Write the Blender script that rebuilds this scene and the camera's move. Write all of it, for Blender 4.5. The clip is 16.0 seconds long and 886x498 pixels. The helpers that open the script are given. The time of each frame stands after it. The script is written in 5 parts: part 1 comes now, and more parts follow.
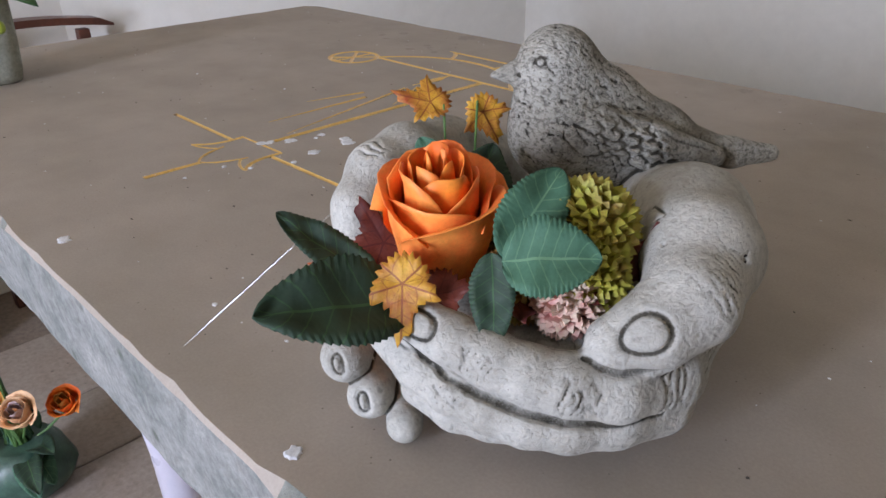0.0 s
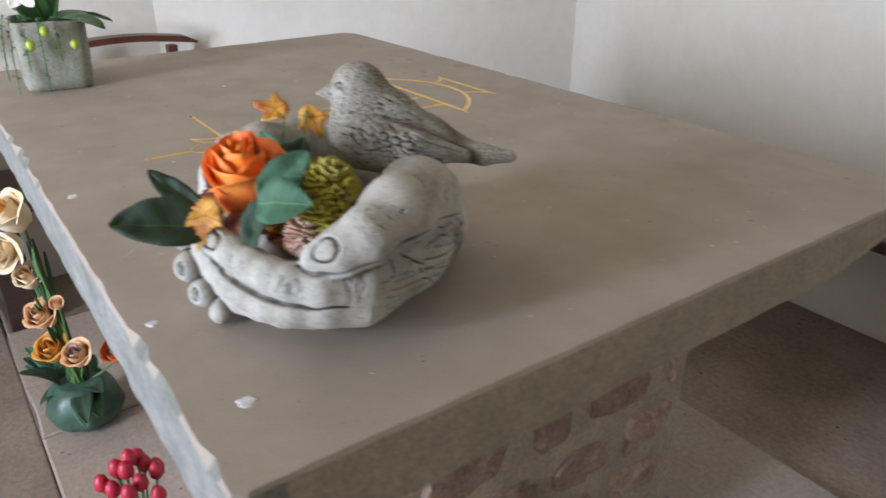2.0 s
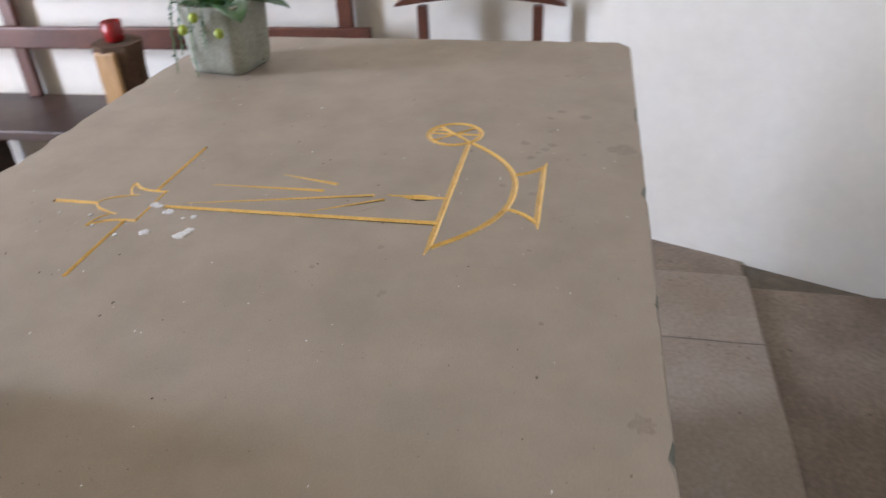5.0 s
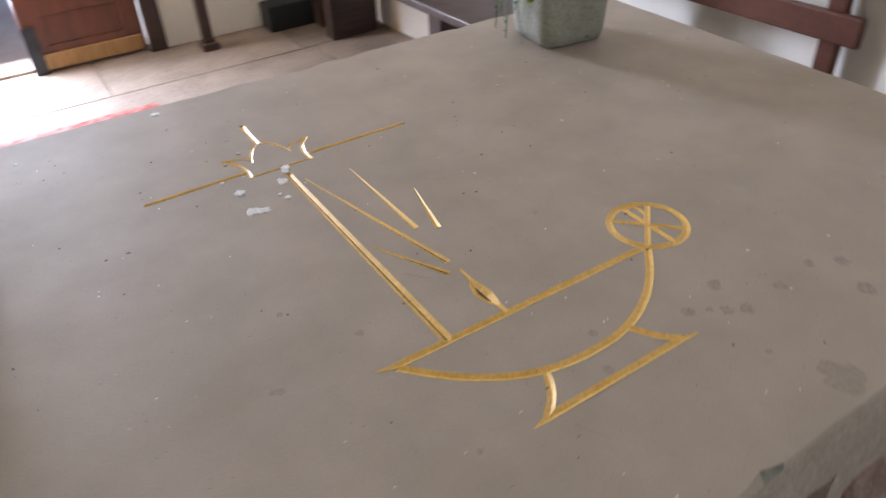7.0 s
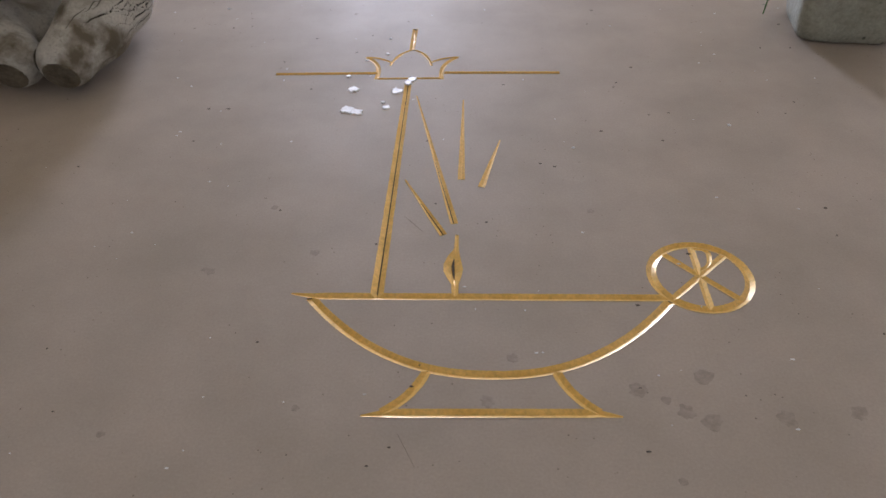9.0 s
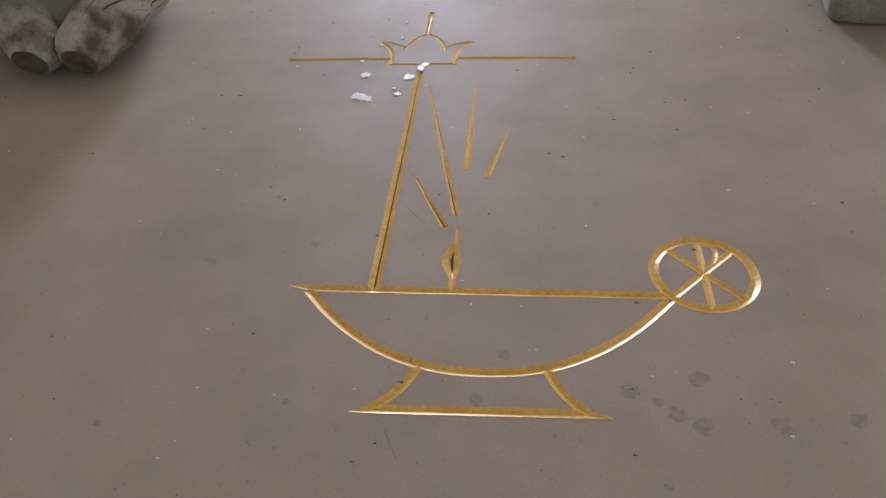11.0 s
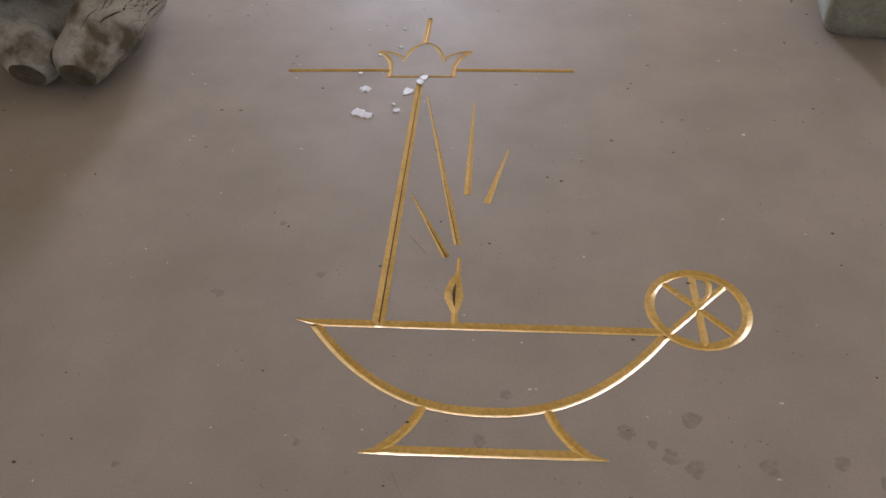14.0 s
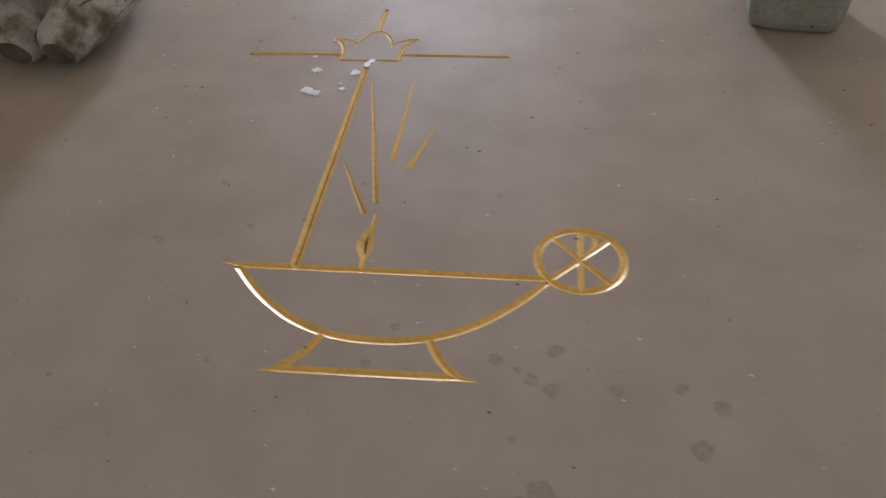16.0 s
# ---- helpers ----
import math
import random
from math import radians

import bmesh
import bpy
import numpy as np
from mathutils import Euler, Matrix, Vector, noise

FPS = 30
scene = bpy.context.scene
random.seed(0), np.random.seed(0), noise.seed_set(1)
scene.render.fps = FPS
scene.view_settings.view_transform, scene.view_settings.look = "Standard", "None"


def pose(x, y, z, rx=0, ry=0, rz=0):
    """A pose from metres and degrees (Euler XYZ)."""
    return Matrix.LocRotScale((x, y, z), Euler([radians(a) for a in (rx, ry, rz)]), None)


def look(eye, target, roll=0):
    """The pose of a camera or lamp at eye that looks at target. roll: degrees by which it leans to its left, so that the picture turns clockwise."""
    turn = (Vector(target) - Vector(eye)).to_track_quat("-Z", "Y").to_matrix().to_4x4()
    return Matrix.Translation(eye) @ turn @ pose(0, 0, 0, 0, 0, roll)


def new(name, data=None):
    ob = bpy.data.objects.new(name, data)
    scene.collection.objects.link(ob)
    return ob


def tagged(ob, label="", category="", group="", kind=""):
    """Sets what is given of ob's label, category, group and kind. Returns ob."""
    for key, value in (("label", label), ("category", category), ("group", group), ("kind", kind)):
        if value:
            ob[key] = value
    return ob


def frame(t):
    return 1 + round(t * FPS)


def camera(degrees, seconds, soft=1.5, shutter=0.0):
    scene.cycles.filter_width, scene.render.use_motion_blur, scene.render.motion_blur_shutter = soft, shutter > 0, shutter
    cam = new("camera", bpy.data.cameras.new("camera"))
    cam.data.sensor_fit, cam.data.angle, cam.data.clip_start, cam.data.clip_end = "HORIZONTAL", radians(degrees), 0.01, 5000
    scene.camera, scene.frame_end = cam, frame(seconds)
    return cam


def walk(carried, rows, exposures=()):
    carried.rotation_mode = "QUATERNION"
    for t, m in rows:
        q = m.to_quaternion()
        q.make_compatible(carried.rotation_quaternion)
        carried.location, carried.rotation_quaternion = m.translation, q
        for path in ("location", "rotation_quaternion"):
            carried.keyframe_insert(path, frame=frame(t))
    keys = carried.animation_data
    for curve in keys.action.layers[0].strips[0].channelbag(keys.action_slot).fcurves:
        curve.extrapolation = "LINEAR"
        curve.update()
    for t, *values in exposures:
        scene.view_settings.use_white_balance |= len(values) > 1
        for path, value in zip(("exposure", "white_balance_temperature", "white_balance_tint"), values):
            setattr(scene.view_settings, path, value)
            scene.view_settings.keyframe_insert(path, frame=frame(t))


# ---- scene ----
cam = camera(62.4, 16.0, shutter=0.5)
PATH = [
    (0, (-0.892, 0.884, 1.316), (0.369, -0.361, 0.388), -0.3),
    (0.5, (-0.908, 0.879, 1.32), (0.369, -0.35, 0.394), -0.8),
    (1, (-0.976, 0.884, 1.329), (0.366, -0.288, 0.42), -1.1),
    (1.5, (-1.107, 0.894, 1.363), (0.338, -0.181, 0.492), -0.3),
    (2, (-1.238, 0.841, 1.373), (0.215, -0.219, 0.498), 0.1),
    (2.5, (-1.299, 0.701, 1.378), (0.166, -0.323, 0.481), -1.5),
    (3, (-1.303, 0.465, 1.415), (0.302, -0.337, 0.531), -2.8),
    (3.2, (-1.295, 0.387, 1.416), (0.355, -0.323, 0.536), -3.3),
    (5.3, (-0.848, -0.235, 1.491), (0.711, 0.346, 0.38), -2.9),
    (5.5, (-0.811, -0.264, 1.484), (0.665, 0.456, 0.343), -3.0),
    (6, (-0.697, -0.443, 1.508), (0.536, 0.6, 0.328), -1.4),
    (6.5, (-0.563, -0.486, 1.507), (0.5, 0.753, 0.352), -2.7),
    (7, (-0.359, -0.446, 1.491), (0.467, 0.942, 0.312), -3.0),
    (7.5, (-0.215, -0.475, 1.485), (0.241, 1.062, 0.289), -2.3),
    (8, (-0.085, -0.559, 1.492), (0.057, 1.024, 0.279), -3.1),
    (8.5, (-0.034, -0.558, 1.492), (-0.015, 1.021, 0.264), -2.7),
    (9, (-0.003, -0.473, 1.462), (-0.089, 1.047, 0.165), -1.7),
    (11.3, (0.036, -0.456, 1.474), (-0.162, 1.012, 0.13), -4.0),
    (11.5, (0.029, -0.456, 1.476), (-0.161, 1.021, 0.141), -3.7),
    (12, (0.015, -0.452, 1.476), (-0.171, 1.035, 0.151), -3.5),
    (12.5, (0.01, -0.443, 1.475), (-0.181, 1.04, 0.147), -3.4),
    (13, (0.014, -0.434, 1.476), (-0.167, 1.041, 0.139), -3.1),
    (13.5, (0.017, -0.417, 1.505), (-0.162, 1.017, 0.122), -3.7),
    (14, (0.025, -0.419, 1.535), (-0.144, 0.97, 0.107), -3.5),
    (14.5, (0.034, -0.425, 1.544), (-0.118, 0.944, 0.094), -3.0),
    (15, (0.033, -0.431, 1.546), (-0.117, 0.954, 0.111), -3.4),
    (15.5, (0.061, -0.455, 1.539), (-0.121, 0.936, 0.113), -4.0),
    (16, (0.154, -0.508, 1.541), (-0.085, 0.904, 0.144), -4.0),
]
EXPOSURES = [(0.0, 0.43, 6380, 23), (1.0, 0.48, 6370, 22), (1.5, 0.60, 6400, 20), (2.5, 0.88, 6620, 18), (3.2, 0.92, 6660, 18), (5.3, 0.90, 6420, 22), (6.5, 0.78, 6450, 23), (7.5, 0.69, 6440, 23), (9.0, 0.45, 6500, 26), (13.0, 0.40, 6620, 26), (16.0, 0.30, 6700, 26)]
walk(cam, [(t, look(eye, target, roll)) for t, eye, target, roll in PATH], EXPOSURES)

# ---- light ----
world = bpy.data.worlds.new("world")
scene.world = world
world.use_nodes = True
wn = world.node_tree
sky = wn.nodes.new("ShaderNodeTexSky")
sky.sky_type, sky.sun_disc = "NISHITA", False
sky.sun_elevation, sky.sun_rotation = radians(50), radians(200)
wn.links.new(sky.outputs[0], wn.nodes["Background"].inputs[0])
wn.nodes["Background"].inputs[1].default_value = 0.14
scene.view_settings.use_white_balance = True
scene.view_settings.white_balance_temperature = 6400
scene.view_settings.white_balance_tint = 14

sun_data = bpy.data.lights.new("sun", "SUN")
sun_data.energy, sun_data.angle, sun_data.color = 3.0, radians(0.5), (1.0, 0.95, 0.88)
new("sun", sun_data).matrix_world = look((2, -6, 9), (0, 0, 0))


def area(name, place, target, sx, sy, watts, colour):
    lamp = bpy.data.lights.new(name, "AREA")
    lamp.shape, lamp.size, lamp.size_y, lamp.energy, lamp.color = "RECTANGLE", sx, sy, watts, colour
    ob = new(name, lamp)
    ob.matrix_world = look(place, target)
    return ob


# daylight in the tall open doorway
area("door_daylight", (-0.52, 4.06, 1.42), (-0.45, 0.0, 0.85), 0.52, 2.3, 150, (0.71, 0.845, 1.0))


# ---- materials ----
def material(name, colour, rough=0.7, metal=0.0, second=None, scale=8.0, mix=0.5, fine=120.0, bump=0.15,
             bump_dist=0.002, spots=None, spot_scale=60.0, spot_size=0.16, vary=0.0, rough_var=0.1, stretch=None):
    """A surface with colour at two scales, speckles, uneven gloss and a fine relief."""
    m = bpy.data.materials.new(name)
    m.use_nodes = True
    nt = m.node_tree
    bs = nt.nodes["Principled BSDF"]
    bs.inputs["Roughness"].default_value, bs.inputs["Metallic"].default_value = rough, metal
    tc = nt.nodes.new("ShaderNodeTexCoord")
    vec = tc.outputs["Object"]
    if stretch:
        mp = nt.nodes.new("ShaderNodeMapping")
        mp.inputs["Scale"].default_value = stretch
        nt.links.new(vec, mp.inputs[0])
        vec = mp.outputs[0]

    def noise_tex(sc, detail, rgh=0.6):
        n = nt.nodes.new("ShaderNodeTexNoise")
        n.inputs["Scale"].default_value, n.inputs["Detail"].default_value, n.inputs["Roughness"].default_value = sc, detail, rgh
        nt.links.new(vec, n.inputs["Vector"])
        return n.outputs["Fac"]

    def blend(kind, fac, a, b):
        x = nt.nodes.new("ShaderNodeMix")
        x.data_type, x.blend_type = "RGBA", kind
        for sock, val in ((x.inputs["Factor"], fac), (x.inputs["A"], a), (x.inputs["B"], b)):
            if isinstance(val, (int, float)):
                sock.default_value = val
            elif isinstance(val, tuple):
                sock.default_value = (*val, 1)
            else:
                nt.links.new(val, sock)
        return x.outputs["Result"]

    def ramp(val, lo, hi):
        r = nt.nodes.new("ShaderNodeMapRange")
        r.inputs["From Min"].default_value, r.inputs["From Max"].default_value = lo, hi
        nt.links.new(val, r.inputs["Value"])
        return r.outputs["Result"]

    second = second or tuple(c * 0.7 for c in colour)
    big = noise_tex(scale, 5)
    small = noise_tex(fine, 4, 0.7)
    col = blend("MIX", ramp(big, 0.35, 0.68), colour, second)
    grey = blend("MIX", ramp(small, 0.3, 0.7), (1 - mix * 0.35,) * 3, (1 + mix * 0.25,) * 3)
    col = blend("MULTIPLY", 1.0, col, grey)
    if spots:
        vo = nt.nodes.new("ShaderNodeTexVoronoi")
        vo.inputs["Scale"].default_value = spot_scale
        nt.links.new(vec, vo.inputs["Vector"])
        thin = nt.nodes.new("ShaderNodeMath")
        thin.operation = "MULTIPLY"
        nt.links.new(ramp(vo.outputs["Distance"], spot_size, spot_size * 0.5), thin.inputs[0])
        nt.links.new(ramp(noise_tex(spot_scale * 0.23, 2), 0.52, 0.6), thin.inputs[1])
        col = blend("MIX", thin.outputs[0], col, spots)
    if vary:
        oi = nt.nodes.new("ShaderNodeObjectInfo")
        r = nt.nodes.new("ShaderNodeMapRange")
        r.inputs["To Min"].default_value, r.inputs["To Max"].default_value = 1 - vary, 1 + vary
        nt.links.new(oi.outputs["Random"], r.inputs["Value"])
        comb = nt.nodes.new("ShaderNodeCombineColor")
        for k in range(3):
            nt.links.new(r.outputs[0], comb.inputs[k])
        col = blend("MULTIPLY", 1.0, col, comb.outputs[0])
    nt.links.new(col, bs.inputs["Base Color"])
    rr = nt.nodes.new("ShaderNodeMapRange")
    rr.inputs["To Min"].default_value, rr.inputs["To Max"].default_value = max(rough - rough_var, 0.03), min(rough + rough_var, 1)
    nt.links.new(big, rr.inputs["Value"])
    nt.links.new(rr.outputs[0], bs.inputs["Roughness"])
    if bump:
        bp = nt.nodes.new("ShaderNodeBump")
        bp.inputs["Strength"].default_value, bp.inputs["Distance"].default_value = bump, bump_dist
        nt.links.new(small, bp.inputs["Height"])
        nt.links.new(bp.outputs[0], bs.inputs["Normal"])
    return m


def veined(m, vein_colour, amount, ribs=8.0):
    """Adds a midrib and slanting side veins, by the leaf's own length and width."""
    nt = m.node_tree
    bs = nt.nodes["Principled BSDF"]
    old = bs.inputs["Base Color"].links[0].from_socket
    uv = nt.nodes.new("ShaderNodeUVMap")
    sp = nt.nodes.new("ShaderNodeSeparateXYZ")
    nt.links.new(uv.outputs[0], sp.inputs[0])

    def calc(op, a, b_=None):
        n = nt.nodes.new("ShaderNodeMath")
        n.operation = op
        for k, q in enumerate((a, b_)):
            if q is None:
                continue
            if isinstance(q, (int, float)):
                n.inputs[k].default_value = q
            else:
                nt.links.new(q, n.inputs[k])
        return n.outputs[0]

    off = calc("ABSOLUTE", calc("SUBTRACT", sp.outputs[1], 0.5))
    mid = calc("LESS_THAN", off, 0.018)
    wave = calc("FRACT", calc("SUBTRACT", calc("MULTIPLY", sp.outputs[0], ribs), calc("MULTIPLY", off, 2.6)))
    side = calc("LESS_THAN", wave, 0.10)
    fac = calc("MULTIPLY", calc("MAXIMUM", mid, calc("MULTIPLY", side, 0.6)), amount)
    x = nt.nodes.new("ShaderNodeMix")
    x.data_type = "RGBA"
    nt.links.new(fac, x.inputs["Factor"])
    nt.links.new(old, x.inputs["A"])
    x.inputs["B"].default_value = (*vein_colour, 1)
    nt.links.new(x.outputs["Result"], bs.inputs["Base Color"])
    return m


def two_tone_relief(name, light, dark, scale, strength, dist, stretch=None, lo=0.36, hi=0.52, floor_=0.0):
    """Weathered cast concrete: pale ridges, dirt and painted crease shade in the hollows, pores."""
    m = material(name, light, 0.85, second=tuple(c * 0.84 for c in light), scale=40, fine=300, mix=0.45, bump=0, spots=(0.05, 0.05, 0.042), spot_scale=150, spot_size=0.07)
    nt = m.node_tree
    bs = nt.nodes["Principled BSDF"]
    old = bs.inputs["Base Color"].links[0].from_socket
    tc = nt.nodes.new("ShaderNodeTexCoord")
    vec = tc.outputs["Object"]
    if stretch:
        mp = nt.nodes.new("ShaderNodeMapping")
        mp.inputs["Scale"].default_value, mp.inputs["Rotation"].default_value = stretch[0], stretch[1]
        nt.links.new(vec, mp.inputs[0])
        vec = mp.outputs[0]
    n = nt.nodes.new("ShaderNodeTexNoise")
    n.inputs["Scale"].default_value, n.inputs["Detail"].default_value, n.inputs["Roughness"].default_value, n.inputs["Distortion"].default_value = scale, 6, 0.62, 0.6
    nt.links.new(vec, n.inputs["Vector"])
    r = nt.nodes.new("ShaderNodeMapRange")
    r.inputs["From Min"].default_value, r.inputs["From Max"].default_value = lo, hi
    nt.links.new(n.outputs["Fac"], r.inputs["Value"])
    # concave places are darkened: dirt, with crease shade put into the colour
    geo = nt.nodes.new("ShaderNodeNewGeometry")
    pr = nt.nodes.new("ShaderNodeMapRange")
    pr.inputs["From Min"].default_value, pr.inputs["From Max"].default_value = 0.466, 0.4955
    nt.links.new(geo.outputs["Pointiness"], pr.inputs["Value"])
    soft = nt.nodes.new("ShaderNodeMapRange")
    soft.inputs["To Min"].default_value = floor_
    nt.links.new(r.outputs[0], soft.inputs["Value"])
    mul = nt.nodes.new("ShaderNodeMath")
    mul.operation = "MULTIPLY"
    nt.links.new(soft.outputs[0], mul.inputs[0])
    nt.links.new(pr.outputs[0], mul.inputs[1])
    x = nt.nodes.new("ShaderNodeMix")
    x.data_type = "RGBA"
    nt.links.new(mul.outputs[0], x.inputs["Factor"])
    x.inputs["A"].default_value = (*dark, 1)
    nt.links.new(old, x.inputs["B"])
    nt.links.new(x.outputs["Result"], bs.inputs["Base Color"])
    # broad brownish weather stains
    st = nt.nodes.new("ShaderNodeTexNoise")
    st.inputs["Scale"].default_value, st.inputs["Detail"].default_value = 24, 5
    nt.links.new(tc.outputs["Object"], st.inputs["Vector"])
    sr = nt.nodes.new("ShaderNodeMapRange")
    sr.inputs["From Min"].default_value, sr.inputs["From Max"].default_value, sr.inputs["To Max"].default_value = 0.44, 0.66, 0.6
    nt.links.new(st.outputs["Fac"], sr.inputs["Value"])
    sep = nt.nodes.new("ShaderNodeSeparateXYZ")
    nt.links.new(tc.outputs["Object"], sep.inputs[0])
    end = nt.nodes.new("ShaderNodeMapRange")
    for sock, val in (("From Min", 0.54), ("From Max", 0.40), ("To Min", 0.5), ("To Max", 1.9)):
        end.inputs[sock].default_value = val
    nt.links.new(sep.outputs[1], end.inputs["Value"])
    grime = nt.nodes.new("ShaderNodeMath")
    grime.operation, grime.use_clamp = "MULTIPLY", True
    nt.links.new(sr.outputs[0], grime.inputs[0])
    nt.links.new(end.outputs[0], grime.inputs[1])
    y = nt.nodes.new("ShaderNodeMix")
    y.data_type = "RGBA"
    nt.links.new(grime.outputs[0], y.inputs["Factor"])
    nt.links.new(x.outputs["Result"], y.inputs["A"])
    y.inputs["B"].default_value = (0.135, 0.110, 0.072, 1)
    nt.links.new(y.outputs["Result"], bs.inputs["Base Color"])
    bp = nt.nodes.new("ShaderNodeBump")
    bp.inputs["Strength"].default_value, bp.inputs["Distance"].default_value = strength, dist
    nt.links.new(n.outputs["Fac"], bp.inputs["Height"])
    nt.links.new(bp.outputs[0], bs.inputs["Normal"])
    return m


STONE = material("altar_stone", (0.410, 0.350, 0.296), 0.64, second=(0.350, 0.299, 0.248), scale=9, fine=420, mix=0.24, bump=0, bump_dist=0.0004, spots=(0.15, 0.12, 0.095), spot_scale=110, spot_size=0.10, rough_var=0.08)
STONE.node_tree.nodes["Principled BSDF"].inputs["Specular IOR Level"].default_value = 0.3
STONE_SIDE = material("altar_stone_edge", (0.43, 0.375, 0.30), 0.88, second=(0.36, 0.315, 0.25), scale=18, fine=150, mix=0.7, bump=0.5, bump_dist=0.003)
CHIP = material("broken_stone", (0.25, 0.255, 0.225), 0.9, second=(0.15, 0.155, 0.13), scale=40, fine=200, bump=0.8, bump_dist=0.003)
# limed, dirty north edge, its colour also darkened to offset the door light
LIMED_SHADED = material("limed_shaded_edge", (0.29, 0.285, 0.265), 0.9, second=(0.17, 0.18, 0.165), scale=20, fine=130, mix=0.9, bump=0.6, bump_dist=0.004, spots=(0.10, 0.11, 0.09), spot_scale=34, spot_size=0.3)
GOLD = material("gold_paint", (0.88, 0.58, 0.18), 0.34, metal=0.12, second=(0.78, 0.48, 0.11), scale=30, fine=260, mix=0.6, bump=0.2, bump_dist=0.0006)
GOLD.node_tree.nodes["Principled BSDF"].inputs["Coat Weight"].default_value = 0.35
GOLD.node_tree.nodes["Principled BSDF"].inputs["Coat Roughness"].default_value = 0.3
CLEAR = material("clear_plastic", (0.9, 0.92, 0.92), 0.15, scale=40, fine=200, mix=0.1, bump=0)
CLEAR.node_tree.nodes["Principled BSDF"].inputs["Transmission Weight"].default_value = 0.85
GREASE = material("old_grease_spot", (0.285, 0.240, 0.200), 0.64, second=(0.345, 0.294, 0.245), scale=160, fine=200, bump=0)
DIRT_SHADE = material("dark_dirt_shade", (0.10, 0.08, 0.065), 0.8, scale=90, fine=300)
FLECK = material("white_wax", (0.82, 0.83, 0.86), 0.45, second=(0.62, 0.62, 0.64), scale=90, fine=300, bump=0.4, bump_dist=0.0008)
SANDSTONE = material("red_sandstone", (0.27, 0.17, 0.135), 0.92, second=(0.40, 0.31, 0.25), scale=30, fine=110, mix=1.0, bump=0.9, bump_dist=0.005, vary=0.3)
MORTAR = material("lime_mortar", (0.50, 0.44, 0.35), 0.95, second=(0.36, 0.31, 0.25), scale=9, fine=90, mix=0.8, bump=0.8, bump_dist=0.006)
FLAG = material("flagstone", (0.35, 0.296, 0.25), 0.66, second=(0.29, 0.225, 0.18), scale=3, fine=70, mix=0.6, bump=0.2, bump_dist=0.003, spots=(0.13, 0.10, 0.08), spot_scale=26, spot_size=0.14, vary=0.13)
# darker than FLAG: brown dirt, plus shade round the altar put into the colour
FLAG_BROWN_SHADED = material("brown_shaded_flagstone", (0.31, 0.245, 0.195), 0.7, second=(0.20, 0.15, 0.115), scale=3, fine=60, mix=0.8, bump=0.3, bump_dist=0.003, spots=(0.09, 0.07, 0.055), spot_scale=24, spot_size=0.16, vary=0.12)
JOINT = material("floor_joint_earth", (0.20, 0.165, 0.13), 0.95, scale=20, fine=120, bump=0.5)
PLASTER = material("white_plaster", (0.80, 0.775, 0.715), 0.9, second=(0.73, 0.695, 0.62), scale=1.6, fine=16, mix=0.10, bump=0.25, bump_dist=0.006)
CEILING_BOUNCE = material("ceiling_bounce", (0.70, 0.60, 0.41), 0.8, second=(0.62, 0.51, 0.33), scale=2, fine=40, mix=0.4)
DARKWOOD = material("dark_stained_wood", (0.060, 0.034, 0.025), 0.42, second=(0.035, 0.02, 0.016), scale=5, fine=60, mix=0.7, bump=0.2, bump_dist=0.001, stretch=(1, 1, 9))
REDWOOD = material("reddish_brown_wood", (0.13, 0.045, 0.026), 0.38, second=(0.075, 0.027, 0.018), scale=5, fine=60, mix=0.7, bump=0.2, bump_dist=0.001)
DOORWOOD = material("door_wood", (0.16, 0.055, 0.03), 0.4, second=(0.10, 0.036, 0.022), scale=4, fine=50, mix=0.6, bump=0.15, bump_dist=0.001, stretch=(6, 6, 1))
PALE_LIT_WOOD = material("pale_lit_wood", (0.42, 0.25, 0.10), 0.5, second=(0.30, 0.16, 0.06), scale=6, fine=60, mix=0.6, stretch=(6, 6, 1))
IRON = material("dark_iron", (0.05, 0.055, 0.065), 0.5, metal=0.6, scale=20, fine=120)
BLACK = material("black_plastic", (0.016, 0.018, 0.018), 0.5, scale=20, fine=200)
GREYBOARD = material("grey_blue_board", (0.35, 0.37, 0.44), 0.4, scale=8, fine=100)
YELLOW = material("yellow_mat", (0.75, 0.50, 0.05), 0.8, second=(0.60, 0.38, 0.03), scale=14, fine=120, bump=0.5)
RUG = material("red_patterned_rug", (0.26, 0.022, 0.016), 0.95, second=(0.44, 0.22, 0.18), scale=22, fine=160, bump=0.8, bump_dist=0.004)
CONCRETE = material("cast_concrete", (0.36, 0.36, 0.30), 0.9, second=(0.27, 0.27, 0.21), scale=14, fine=170, mix=0.7, bump=0.4, bump_dist=0.0015, spots=(0.06, 0.06, 0.045), spot_scale=55, spot_size=0.2)
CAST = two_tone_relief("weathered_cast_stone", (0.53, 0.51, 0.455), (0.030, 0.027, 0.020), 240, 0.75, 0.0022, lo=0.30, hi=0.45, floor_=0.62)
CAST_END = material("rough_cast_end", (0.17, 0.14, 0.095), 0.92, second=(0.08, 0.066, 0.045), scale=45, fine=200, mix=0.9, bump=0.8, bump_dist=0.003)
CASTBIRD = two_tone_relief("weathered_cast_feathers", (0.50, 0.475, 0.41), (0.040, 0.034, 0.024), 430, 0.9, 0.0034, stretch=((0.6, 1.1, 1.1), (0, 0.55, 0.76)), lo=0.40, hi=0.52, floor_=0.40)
PETAL = material("orange_petal", (1.0, 0.31, 0.03), 0.6, second=(0.92, 0.14, 0.012), scale=30, fine=400, mix=0.3, bump=0.15, bump_dist=0.0006)
